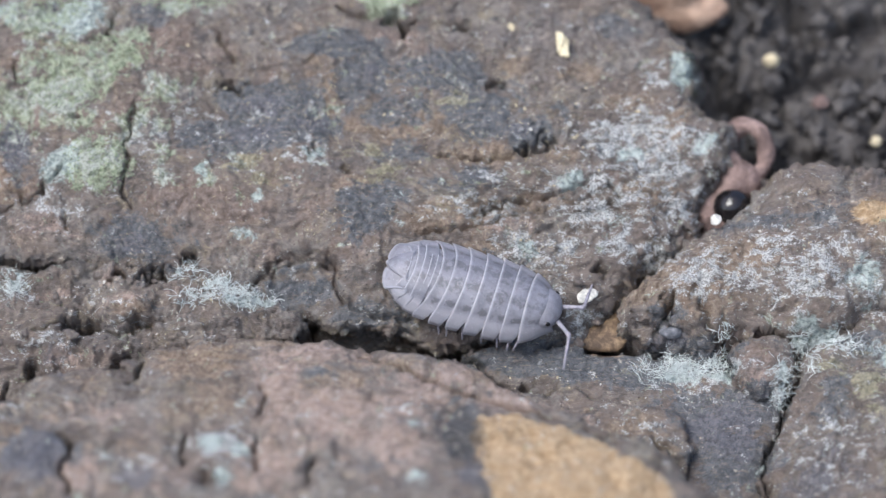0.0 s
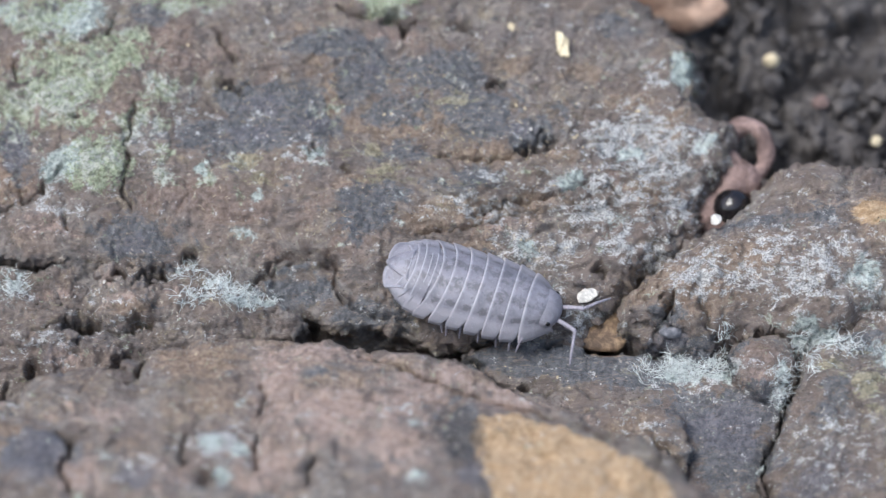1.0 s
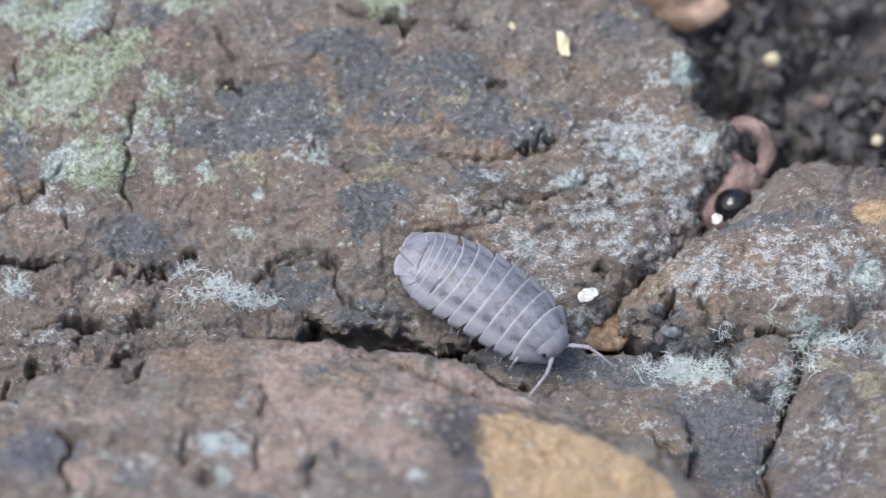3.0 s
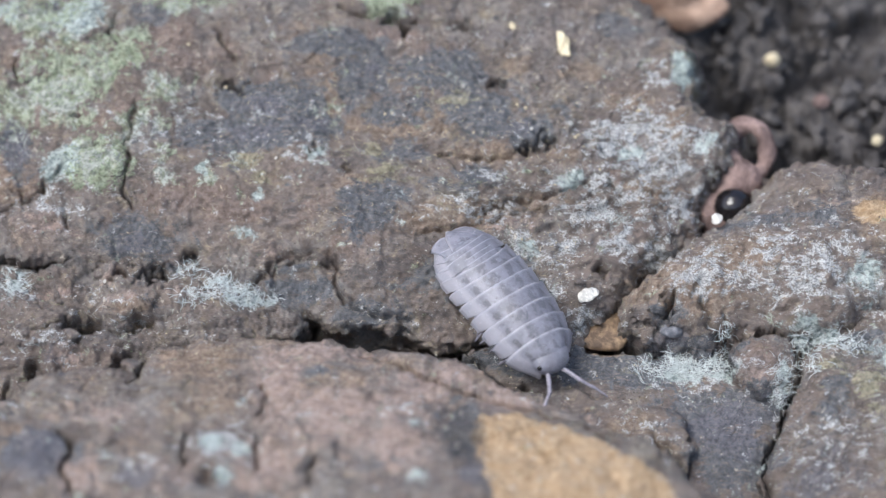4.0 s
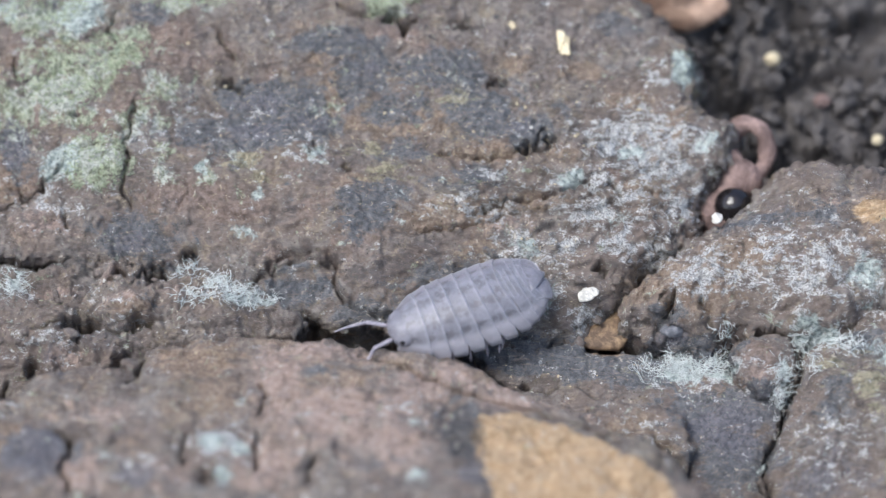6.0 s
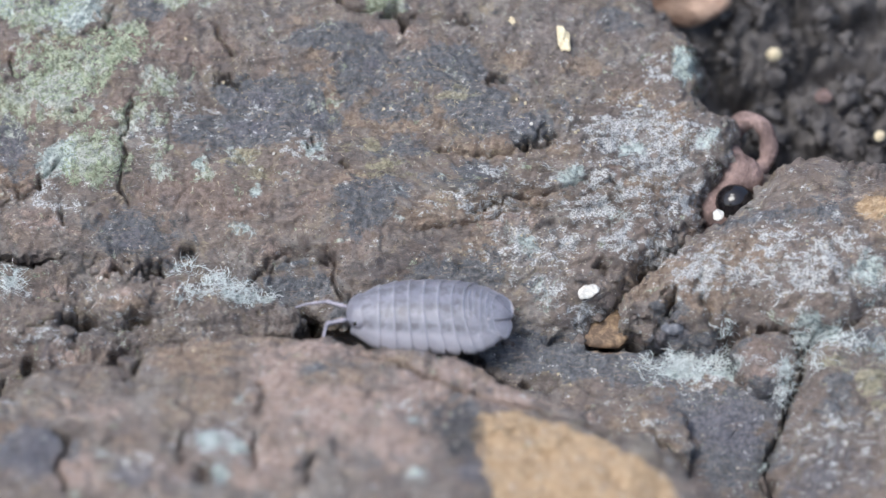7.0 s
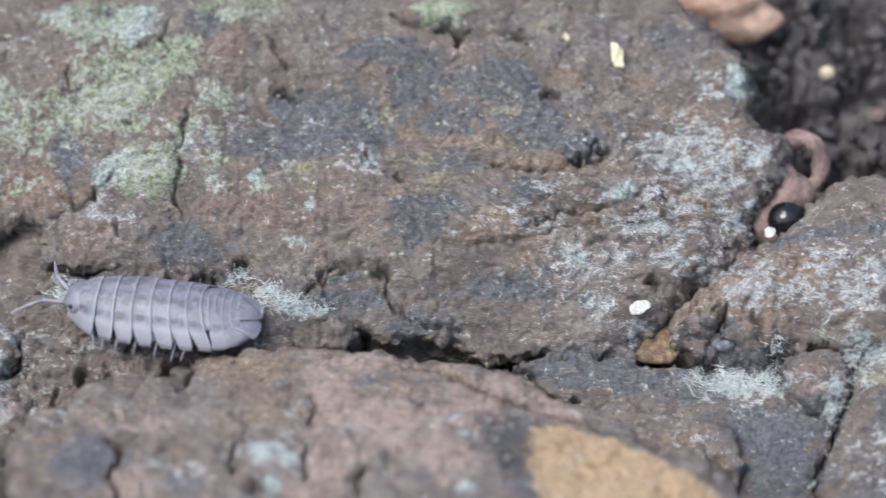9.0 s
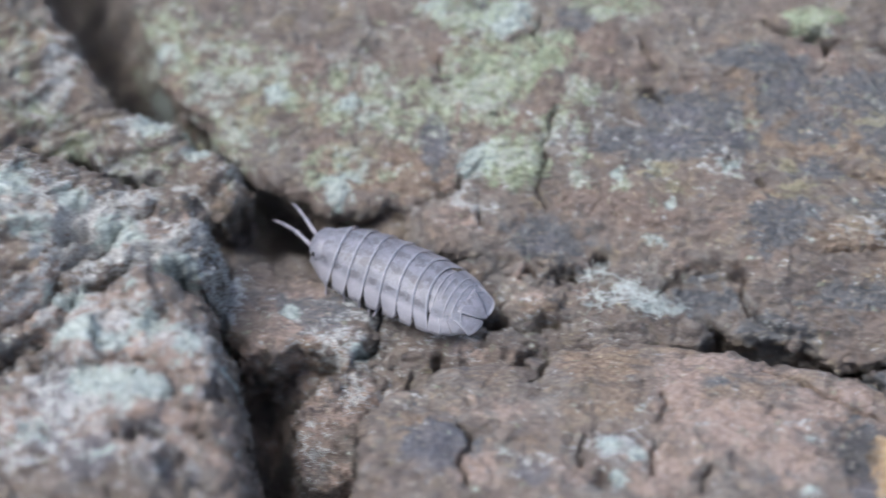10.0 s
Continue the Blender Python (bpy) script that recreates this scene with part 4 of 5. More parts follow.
    plate("bark_plate", "grey bark plate with pale lichen flecks", corner, 0.6, bed, dome=2.4, reach=5, lip=1.4, seed=67, knobs=0.4, grow=0.75, rough=1.0)
    lobe = [(-55.3, -17.2), (-52.0, -15.0), (-49.9, -12.0), (-45.4, -8.3), (-42.2, -10.1), (-40.9, -13.2), (-39.3, -16.4), (-38.5, -20.3), (-37.6, -23.4), (-37.3, -30.9), (-62.6, -32.7), (-64.2, -21.3)]
    plate("bark_plate", "rounded bark lobe crusted with whitish lichen", lobe, 9.6, bed, dome=4.0, reach=4.0, lip=3.6, seed=71, knobs=2.3, under=0.15, grow=0.62, rough=0.9, cell=0.16, grit=0.6)
    upper = [(-67.0, -0.9), (-57.4, -0.2), (-53.6, -0.2), (-49.6, -1.6), (-43.4, -2.7), (-42.0, -6.0), (-42.6, -7.1), (-47.8, -8.4), (-50.5, -11.2), (-52.1, -14.0), (-55.6, -16.3), (-64.8, -18.2)]
    plate("bark_plate", "pale lichen-covered bark plate with layered edges", upper, 9.0, bed, dome=3.2, reach=4.0, lip=3.2, seed=79, knobs=1.2, carve=slanted, under=0.15, grow=0.62, rough=1.0, cell=0.16)
    block = [(-70.1, 21.6), (-58.5, 22.3), (-55.9, 15.9), (-53.5, 12.2), (-50.1, 7.9), (-45.4, 6.3), (-41.7, 3.6), (-39.9, 1.6), (-42.0, -0.5), (-45.9, 0.5), (-52.0, 3.3), (-57.8, 3.1), (-67.5, 2.6)]
    plate("bark_plate", "mossy green and brown bark block", block, 0.6, bed, dome=1.6, reach=4, lip=1.6, seed=83, knobs=0.6, carve=slanted, rough=1.1, cell=0.16)
    chip = [(-41.3, -3.7), (-38.7, -3.0), (-34.0, -4.3), (-31.7, -6.0), (-31.1, -8.0), (-33.0, -9.9), (-35.8, -8.7), (-37.9, -10.7), (-39.9, -9.2), (-41.2, -6.8)]
    plate("bark_chip", "loose oval grey bark chip", chip, 1.7, bed, dome=0.9, reach=1.2, lip=0.9, seed=89, rough=0.6, under=0.1, cell=0.12, grow=0.6)
    rubble = [(-31.0, -5.1), (-30.4, -2.6), (-29.3, -1.2), (-25.6, -0.9), (-20.0, -1.2), (-16.2, -2.1), (-12.5, -3.0), (-8.9, -5.1), (-9.6, -7.2), (-14.2, -7.6), (-17.9, -8.6), (-21.6, -9.9), (-25.3, -10.9), (-28.2, -12.1), (-30.5, -13.3), (-31.6, -18.2), (-34.9, -18.6), (-36.4, -13.5), (-33.4, -10.3), (-31.3, -8.3)]
    plate("bark_crumbs", "crumbled greyish bark debris", rubble, 0.1, bed, slope=(0, -0.08), dome=0.6, reach=2, lip=0.8, seed=97, knobs=0.8, under=0.1, rough=1.5, layer=0.4, cell=0.12)
    return bed


bark = build_bark()


def build_soil():
    """Crumbly dark soil in the hollow beside the bark plates."""
    gu, gv = np.arange(9, 46, 0.16), np.arange(2, 32, 0.16)
    u, v = np.meshgrid(gu, gv, indexing="ij")
    h = -7.5 + 1.0 * fbm(u, v, 7, 401, 3) + 0.12 * (v - 8)
    wu, wv = u + 1.1 * fbm(u, v, 2.2, 402, 4), v + 1.1 * fbm(u, v, 2.2, 403, 4)
    for size, tall, seed in ((5.0, 3.2, 404), (2.4, 1.2, 405), (0.9, 0.35, 406)):
        d, pick = cells(wu, wv, size, seed)
        h = h + tall * (0.3 + pick) * np.sqrt(np.clip(1 - (d / 0.75) ** 2, 0, 1)) - tall * 0.6
    h = h + 0.12 * fbm(u, v, 0.5, 407, 3)
    ob = sheet("soil", u, v, h, np.ones(u.shape, bool), SOIL)
    ob.matrix_world = LEAN
    tagged(ob, "dark crumbly damp soil", "soil", kind="structure")


build_soil()

# ---------------------------------------------------------------- ground below
def build_ground():
    gu = np.concatenate([-np.geomspace(6000, 340, 24), np.linspace(-330, 330, 221), np.geomspace(340, 6000, 24)])
    u, v = np.meshgrid(gu, gu, indexing="ij")
    h = 5 * fbm(u, v, 45, 5, 5, 0.6)
    d, pick = cells(u + 3 * fbm(u, v, 12, 8, 2), v, 14, 6)
    h = h + 5 * pick * np.sqrt(np.clip(1 - (d / 0.7) ** 2, 0, 1))
    ob = sheet("ground", u, v, h, np.ones(u.shape, bool), SOIL)
    ob.matrix_world = pose(0, 0, -0.040)
    tagged(ob, "dark damp soil under the bark", "soil", kind="structure")


build_ground()


def mesh_part(name, verts, faces, mat, parent, label="", pattern=None, smooth_faces=True):
    me = bpy.data.meshes.new(name)
    me.from_pydata([tuple(c * MM for c in p) for p in verts], [], faces)
    me.polygons.foreach_set("use_smooth", np.full(len(me.polygons), smooth_faces))
    if pattern is not None:
        column(me, "pattern", np.array(pattern, np.float32))
    me.materials.append(mat)
    me.update()
    ob = new(name, me)
    ob.parent = parent
    if label:
        tagged(ob, label)
    return ob


def tube(points, radii, sides=10):
    """Vertices and faces of a closed tapering tube through points."""
    verts, faces = [], []
    pts = [Vector(p) for p in points]
    for k, p in enumerate(pts):
        d = (pts[min(k + 1, len(pts) - 1)] - pts[max(k - 1, 0)]).normalized()
        a = d.cross(Vector((0, 0, 1)) if abs(d.z) < 0.9 else Vector((0, 1, 0))).normalized()
        b = d.cross(a)
        for s in range(sides):
            w = 2 * math.pi * s / sides
            verts.append(p + (a * math.cos(w) + b * math.sin(w)) * radii[k])
    for k in range(len(pts) - 1):
        for s in range(sides):
            t = (s + 1) % sides
            faces.append((k * sides + s, k * sides + t, (k + 1) * sides + t, (k + 1) * sides + s))
    faces.append(tuple(range(sides - 1, -1, -1)))
    faces.append(tuple(range((len(pts) - 1) * sides, len(pts) * sides)))
    return [tuple(v) for v in verts], faces


# ---------------------------------------------------------------- small things on and beside the bark
def lump_mesh(name, size, seed, mat, rough=0.18, n=26, m=36, angular=0.0):
    """An irregular solid of about size mm, base at its lowest."""
    rng = np.random.RandomState(seed)
    a = np.linspace(0, np.pi, n)[:, None]
    b = np.linspace(0, 2 * np.pi, m, endpoint=False)[None, :]
    x, y, z = np.sin(a) * np.cos(b), np.sin(a) * np.sin(b), np.cos(a) + 0 * b
    r = np.ones(x.shape)
    for k in range(7):
        w = rng.normal(size=3) * (1.3 + 0.9 * k)
        r += rough / (1 + 0.5 * k) * np.sin(w[0] * x + w[1] * y + w[2] * z + rng.uniform(0, 6))
    for k in range(int(angular)):
        d = rng.normal(size=3)
        d /= np.linalg.norm(d)
        over = (x * d[0] + y * d[1] + z * d[2]) * r - rng.uniform(0.55, 0.8)
        r = np.where(over > 0, r - over * 0.9, r)
    verts = np.stack([x * r * size[0] / 2, y * r * size[1] / 2, z * r * size[2] / 2], -1).reshape(-1, 3)
    faces = []
    for i in range(n - 1):
        for j in range(m):
            k = (j + 1) % m
            faces.append((i * m + j, (i + 1) * m + j, (i + 1) * m + k, i * m + k))
    me = bpy.data.meshes.new(name)
    me.from_pydata([tuple(c) for c in verts * MM], [], faces)
    me.polygons.foreach_set("use_smooth", np.ones(len(me.polygons), bool))
    me.materials.append(mat)
    return me


def lay(name, label, category, u, v, h, size, seed, mat, turn=0, lean_x=0, lean_y=0, rough=0.18, angular=0, group=""):
    ob = new(name, lump_mesh(name, size, seed, mat, rough, angular=angular))
    ob.matrix_world = lean(u, v, h, lean_x, lean_y, turn)
    return tagged(ob, label, category, group)


BEAD = plain_material("glossy_black_skin", (0.008, 0.007, 0.008), (0.018, 0.015, 0.016), 1.0, 0.06, 0.000004, 0.6)
AMBER = plain_material("amber_wood", (0.10, 0.066, 0.045), (0.30, 0.205, 0.125), 0.9, 0.6, 0.00008)
BLUEGREY = plain_material("blue_grey_stone", (0.10, 0.105, 0.12), (0.21, 0.215, 0.24), 1.0, 0.6, 0.00006)

lay("stone", "smooth russet stone lying in dark soil", "stone", 13.6, 20.3, -3.2, (10.5, 4.8, 4.6), 3, RUSSET, turn=-8, rough=0.12, angular=3)
lay("grain", "round cream-coloured grain on soil", "grain", 22.49, 16.20, -4.6, (1.15, 1.0, 0.95), 5, CREAM, rough=0.06, group="grains in the soil")
lay("grain", "small yellow grain on soil", "grain", 29.46, 10.10, -4.6, (0.8, 0.75, 0.7), 6, CREAM, rough=0.08, group="grains in the soil")
lay("grain", "small dull reddish grain on soil", "grain", 25.90, 13.26, -5.2, (1.2, 0.9, 0.8), 7, ROOT, rough=0.16, group="grains in the soil")
lay("wood_flake", "elongated cream wood flake lying on bark", "wood flake", 7.95, 14.08, 2.1, (0.85, 2.0, 0.5), 8, CREAM, turn=6, rough=0.2, angular=4)
lay("white_flake", "bright white flake on crusty bark", "flake", 9.48, -3.68, 0.9, (1.35, 0.85, 0.6), 9, WHITE, turn=30, rough=0.14, angular=5)
lay("seed", "glossy black round seed wedged beside bark", "seed", 19.35, 3.75, -1.5, (2.6, 2.4, 2.4), 10, BEAD, rough=0.02)
lay("wood_chip", "amber-brown wood chip wedged in the groove", "wood chip", 11.0, -5.4, -2.0, (5.0, 2.8, 1.9), 11, AMBER, turn=24, rough=0.2, angular=6)
lay("pebble", "blue-grey pebble stuck to bark", "pebble", 14.96, -6.25, 0.7, (1.5, 1.1, 1.1), 12, BLUEGREY, rough=0.1, angular=3)
lay("wood_flake", "small cream flake on bark", "wood flake", 4.61, 15.44, 1.9, (0.5, 0.8, 0.35), 13, CREAM, turn=20, rough=0.2, angular=3)
lay("wood_flake", "small cream flake beside a crack", "wood flake", -16.89, -2.74, 0.6, (0.7, 0.55, 0.4), 14, CREAM, rough=0.2, angular=3)
lay("wood_flake", "pale square flake on crumbled bark", "wood flake", -33.71, -11.37, 1.0, (0.9, 0.8, 0.5), 15, WHITE, turn=10, rough=0.12, angular=6)


lay("white_flake", "bright white flake beside a black seed", "flake", 18.1, 1.7, 0.9, (0.85, 0.7, 0.5), 19, WHITE, turn=60, rough=0.14, angular=5)


def build_root():
    """A pinkish root that arches from the soil to the bark, with a dark loop in it."""
    root = new("root")
    root.matrix_world = lean(20.45, 8.12, -1.9, 10, 0, 4)
    pts, rad = [], []
    for k in range(33):
        t = k / 32
        a = radians(262 - 350 * t)
        pts.append((1.35 * math.cos(a), 1.75 * math.sin(a), 0.35 * math.sin(2 * a) - 0.3 * t))
        rad.append(0.66 + 0.10 * math.sin(5 * t + 1) + 0.07 * math.sin(19 * t) + 0.04 * math.sin(43 * t))
    verts, faces = tube(pts, rad, 16)
    mesh_part("loop", verts, faces, ROOT, root)
    pts = [(-0.3, -1.7, -0.3), (-0.8, -2.2, 0.1), (-1.4, -3.0, 0.1), (-2.0, -3.9, 0.0), (-2.5, -4.8, -0.4), (-2.9, -5.6, -1.2)]
    spots = [Vector(pts[0])]
    for a, b in zip(pts, pts[1:]):
        spots += [Vector(a).lerp(Vector(b), f) for f in (0.25, 0.5, 0.75, 1.0)]
    verts, faces = tube(spots, [1.35 + 0.25 * math.sin(0.55 * k) + 0.08 * math.sin(2.3 * k) for k in range(len(spots))], 16)
    mesh_part("stem", verts, faces, ROOT, root)
    tagged(root, "pinkish looped root at the edge of the soil", "root")


def build_crumbs():
    """Loose crumbs of soil in the hollow."""
    rng = np.random.RandomState(77)
    verts, faces = [], []
    for k in range(420):
        u, v = rng.uniform(12, 44), rng.uniform(4, 27)
        size = rng.choice([0.4, 0.65, 1.0, 1.5], p=[0.45, 0.3, 0.17, 0.08])
        start = len(verts)
        w = rng.normal(size=(4, 3)) * 3.4
        for i in range(7):
            a = math.pi * i / 6
            for j in range(9):
                b = 2 * math.pi * j / 9
                d = np.array([math.sin(a) * math.cos(b), math.sin(a) * math.sin(b), math.cos(a)])
                r = size / 2 * (1 + 0.30 * sum(math.sin(w[q] @ d + q) for q in range(4)))
                verts.append((u + d[0] * r, v + d[1] * r, -6.6 + 0.12 * (v - 8) + rng.uniform(-0.02, 0.02) + (k % 7) * 0.12 + d[2] * r * 0.8))
        for i in range(6):
            for j in range(9):
                n = (j + 1) % 9
                faces.append((start + i * 9 + j, start + (i + 1) * 9 + j, start + (i + 1) * 9 + n, start + i * 9 + n))
    ob = mesh_part("soil_crumbs", verts, faces, SOIL, None)
    ob.matrix_world = LEAN
    tagged(ob, "loose dark soil crumbs", "soil", kind="stuff")


def lichen(name, label, rows, mat, count, long, seed, thick=1.0, category="lichen", lift=0.8):
    """Tangled hair-fine lichen threads over patches of bark: rows of centre, two radii."""
    rng = np.random.RandomState(seed)
    verts, faces = [], []
    meshes = [o for o in bark.children] + [bark]
    for cu, cv, ru, rv, amount in rows:
        for k in range(int(count * amount)):
            a, r = rng.uniform(0, 2 * math.pi), math.sqrt(rng.uniform())
            u, v = cu + ru * r * math.cos(a), cv + rv * r * math.sin(a)
            h = -9.0
            for o in meshes:
                hit, place, normal, index = o.ray_cast(Vector((u * MM, v * MM, 0.02)), Vector((0, 0, -1)))
                if hit and place.z / MM > h:
                    h = place.z / MM
            if h < -4:
                continue
            turn, p = rng.uniform(0, 2 * math.pi), np.array([u, v, h - 0.05])
            rise, start = rng.uniform(0.1, lift), len(verts)
            curl, w = rng.uniform(-1.6, 1.6), rng.uniform(0.020, 0.040) * thick
            for q in range(5):
                d = np.array([math.cos(turn), math.sin(turn), rise])
                side = np.array([-math.sin(turn), math.cos(turn), 0.0])
                for e in range(3):
                    g = 2 * math.pi * e / 3
                    verts.append(tuple(p + w * (1 - 0.12 * q) * (side * math.cos(g) + np.array([0, 0, 1]) * math.sin(g))))
                p = p + d * long * rng.uniform(0.7, 1.3) / 4
                turn, rise = turn + curl * rng.uniform(0.3, 1.0), rise - 0.22
            for q in range(4):
                for e in range(3):
                    f = (e + 1) % 3
                    faces.append((start + q * 3 + e, start + q * 3 + f, start + q * 3 + 3 + f, start + q * 3 + 3 + e))
    ob = mesh_part(name, verts, faces, mat, None)
    ob.matrix_world = LEAN
    tagged(ob, label, category, kind="stuff")


MINT = plain_material("mint_white_lichen", (0.50, 0.56, 0.56), (0.78, 0.83, 0.82), 1.2, 0.9)
SAGE = plain_material("sage_green_lichen", (0.25, 0.30, 0.20), (0.48, 0.545, 0.41), 1.0, 0.9)
lichen("lichen", "tangled mint-white thread lichen in the bark groove", [(-13.2, -3.8, 2.2, 0.8, 1.2), (-15.0, -2.9, 0.9, 0.5, 0.5), (-16.9, -2.1, 0.8, 0.4, 0.4), (-16.5, -4.0, 0.9, 0.4, 0.4), (-28.4, -2.7, 0.9, 0.7, 0.5), (15.6, -8.1, 1.2, 0.8, 1.3), (17.8, -8.1, 1.0, 0.5, 0.9), (13.4, -8.5, 0.9, 0.5, 0.3), (18.4, -6.5, 0.3, 1.0, 0.4), (22.0, -10.1, 0.5, 1.2, 0.8), (24.1, -7.2, 1.5, 0.9, 0.5), (26.5, -7.6, 1.1, 0.6, 0.4), (24.1, -9.1, 0.9, 1.0, 0.25)], MINT, 190, 1.0, 41, 0.8)
lichen("lichen", "sage-green tufted lichen on bark", [(-25.2, 11.6, 3.4, 2.3, 1), (-21.8, 13.3, 2.2, 1.4, 0.6), (-26.8, 16.3, 3, 1.4, 0.6), (-3.6, 17.5, 2.2, 0.7, 0.6), (-23.1, 5.4, 2.2, 2.1, 0.5), (-17.3, 17.4, 3.4, 0.8, 0.5)], SAGE, 1000, 0.26, 43, 1.7)
lichen("fibres", "straw-coloured plant fibres caught on bark", [(-11.5, 9.4, 4.1, 2.0, 1), (-6.3, 11.9, 3.4, 2.0, 1), (-1.0, 10.2, 4.1, 2.4, 1.2), (-3.2, 6.9, 4.9, 1.6, 1), (2.7, 7.7, 3.0, 2.4, 0.8), (3.5, 3.6, 4.1, 1.6, 0.8), (8.0, 6.5, 3.0, 2.4, 0.7), (-6.2, 1.6, 3.0, 2.4, 0.6), (6.1, -0.5, 3.7, 2.0, 0.7), (-13.4, 12.3, 2.6, 1.6, 0.5), (-16.2, 2.8, 3.4, 2.0, 0.5), (4.3, 13.1, 3.4, 1.6, 0.5)], CREAM, 95, 0.42, 47, 0.6, "fibres", 0.25)


def surface(u, v):
    """Height of the bark at a place, mm."""
    best = -9.0
    for o in [bark, *bark.children]:
        hit, place, normal, index = o.ray_cast(Vector((u * MM, v * MM, 0.02)), Vector((0, 0, -1)))
        if hit:
            best = max(best, place.z / MM)
    return best


def scatter(name, label, category, group, rows, mats, count, sizes, seed):
    """Loose bits that lie on the bark within soft patches."""
    rng = np.random.RandomState(seed)
    kinds = [lump_mesh(name, (1.0, 0.75, 0.55), seed + k, mats[k % len(mats)], 0.2, 9, 12, angular=4) for k in range(6)]
    total = sum(r[4] for r in rows)
    for k in range(count):
        pick = rng.uniform(0, total)
        for cu, cv, ru, rv, amount in rows:
            pick -= amount
            if pick <= 0:
                break
        u, v = cu + ru * rng.normal() * 0.7, cv + rv * rng.normal() * 0.7
        h, size = surface(u, v), rng.uniform(*sizes) * rng.choice([0.7, 1.0, 1.5], p=[0.5, 0.35, 0.15])
        turn = [rng.uniform(-35, 35), rng.uniform(-35, 35), rng.uniform(0, 360)]
        if h < -5:
            continue
        ob = new(name, kinds[k % len(kinds)])
        ob.matrix_world = lean(u, v, h + 0.12 * size, *turn) @ Matrix.Diagonal((size, size, size, 1))
        tagged(ob, label, category, group)


scatter("bark_crumb", "loose brown bark crumb in the groove", "bark crumb", "crumbs in the groove",
        [(-23.7, -3.2, 5.6, 1.6, 1.2), (-26.9, -7.3, 3.4, 2.1, 1), (-17, -3.2, 3.4, 1.2, 0.8), (2.5, -7, 4.5, 0.5, 0.5), (11.4, -3.2, 1.9, 1.6, 0.8), (15.6, 0.9, 1.5, 1.6, 0.5), (-31.2, -10.5, 2.2, 2.9, 1), (9.9, -6.5, 2.2, 0.6, 0.5)], [BARK], 90, (0.35, 1.0), 301)
scatter("pale_speck", "tiny pale wood fragment lying on the bark", "wood fragment", "fragments on the bark",
        [(8.1, 7.4, 6.4, 4.5, 1.2), (-3.2, 9.5, 7.5, 4.5, 1), (13.9, 10.4, 3, 3.7, 0.7), (-12.7, 12.9, 6, 3.7, 0.6), (8.1, -1.6, 3.4, 2.5, 0.8), (-16.1, -8.5, 6, 2.5, 0.3), (23, -2, 4.1, 2.5, 0.5), (-21.8, -3.3, 4.9, 2.1, 0.5), (8, -8.9, 5.2, 1.2, 1), (2.8, -2, 4.5, 2.5, 0.6)], [CREAM, WHITE], 240, (0.09, 0.22), 302)

build_root()
build_crumbs()


# ---------------------------------------------------------------- woodlouse
def woodlouse_material():
    m, nt, bsdf = material("woodlouse_shell")
    N = Nodes(nt)
    v = N.coords()
    att = N.add("ShaderNodeAttribute")
    att.attribute_name = "pattern"
    sep = N.add("ShaderNodeSeparateColor")
    N.link(att.outputs["Color"], sep.inputs[0])
    a, b = N.noise(v, 1.1, 5, 0.6, 0.5), N.noise(v, 7.0, 3, 0.6)
    col = N.mix(N.step(a, 0.35, 0.65), (0.150, 0.149, 0.178), (0.212, 0.209, 0.246))
    dark = N.step(N.math("ADD", sep.outputs[1], N.math("MULTIPLY", N.math("SUBTRACT", N.noise(v, 1.9, 5, 0.7, 0.6), 0.5), 3.2)), 0.38, 0.75)
    col = N.mix(N.math("MULTIPLY", dark, 0.66), col, (0.080, 0.076, 0.088))
    col = N.mix(N.math("MULTIPLY", sep.outputs[0], 0.50), col, (0.47, 0.47, 0.52))
    col = N.mix(N.math("MULTIPLY", sep.outputs[2], 0.6), col, (0.30, 0.288, 0.325))
    col = N.mix(N.math("MULTIPLY", N.step(b, 0.60, 0.74), 0.35), col, (0.50, 0.49, 0.52))
    N.link(col, bsdf.inputs["Base Color"])
    bsdf.inputs["Roughness"].default_value = 0.43
    bsdf.inputs["Specular IOR Level"].default_value = 0.5
    bsdf.inputs["Subsurface Weight"].default_value = 0.3
    bsdf.inputs["Subsurface Radius"].default_value = (0.0006, 0.0005, 0.0005)
    bsdf.inputs["Subsurface Scale"].default_value = 0.5
    N.link(N.bump(b, 0.55, 0.00005, N.bump(a, 0.4, 0.00014)), bsdf.inputs["Normal"])
    return m


SHELL = woodlouse_material()
LIMB = plain_material("pale_grey_limb", (0.19, 0.18, 0.215), (0.33, 0.31, 0.355), 2.0, 0.4, 0.00002)
EYE_BLACK = plain_material("black_eye", (0.006, 0.006, 0.007), (0.014, 0.012, 0.013), 2.0, 0.2, 0.00001, 0.5)
BELLY = plain_material("dull_belly", (0.17, 0.16, 0.18), (0.27, 0.26, 0.29), 1.5, 0.6)


def grid_faces(n, m, start=0, flip=False):
    out = []
    for i in range(n - 1):
        for j in range(m - 1):
            a, b, c, d = start + i * m + j, start + (i + 1) * m + j, start + (i + 1) * m + j + 1, start + i * m + j + 1
            out.append((a, d, c, b) if flip else (a, b, c, d))
    return out


BODY_WIDTH = [(-6.3, 0.5), (-6.05, 0.95), (-5.6, 1.5), (-5.0, 2.12), (-4.2, 2.62), (-3.2, 2.92), (-2.0, 3.04), (-0.5, 3.06), (1.0, 3.02),
              (2.4, 2.92), (3.4, 2.72), (4.0, 2.50), (4.5, 2.18), (4.95, 1.76), (5.4, 1.36), (5.9, 1.0)]
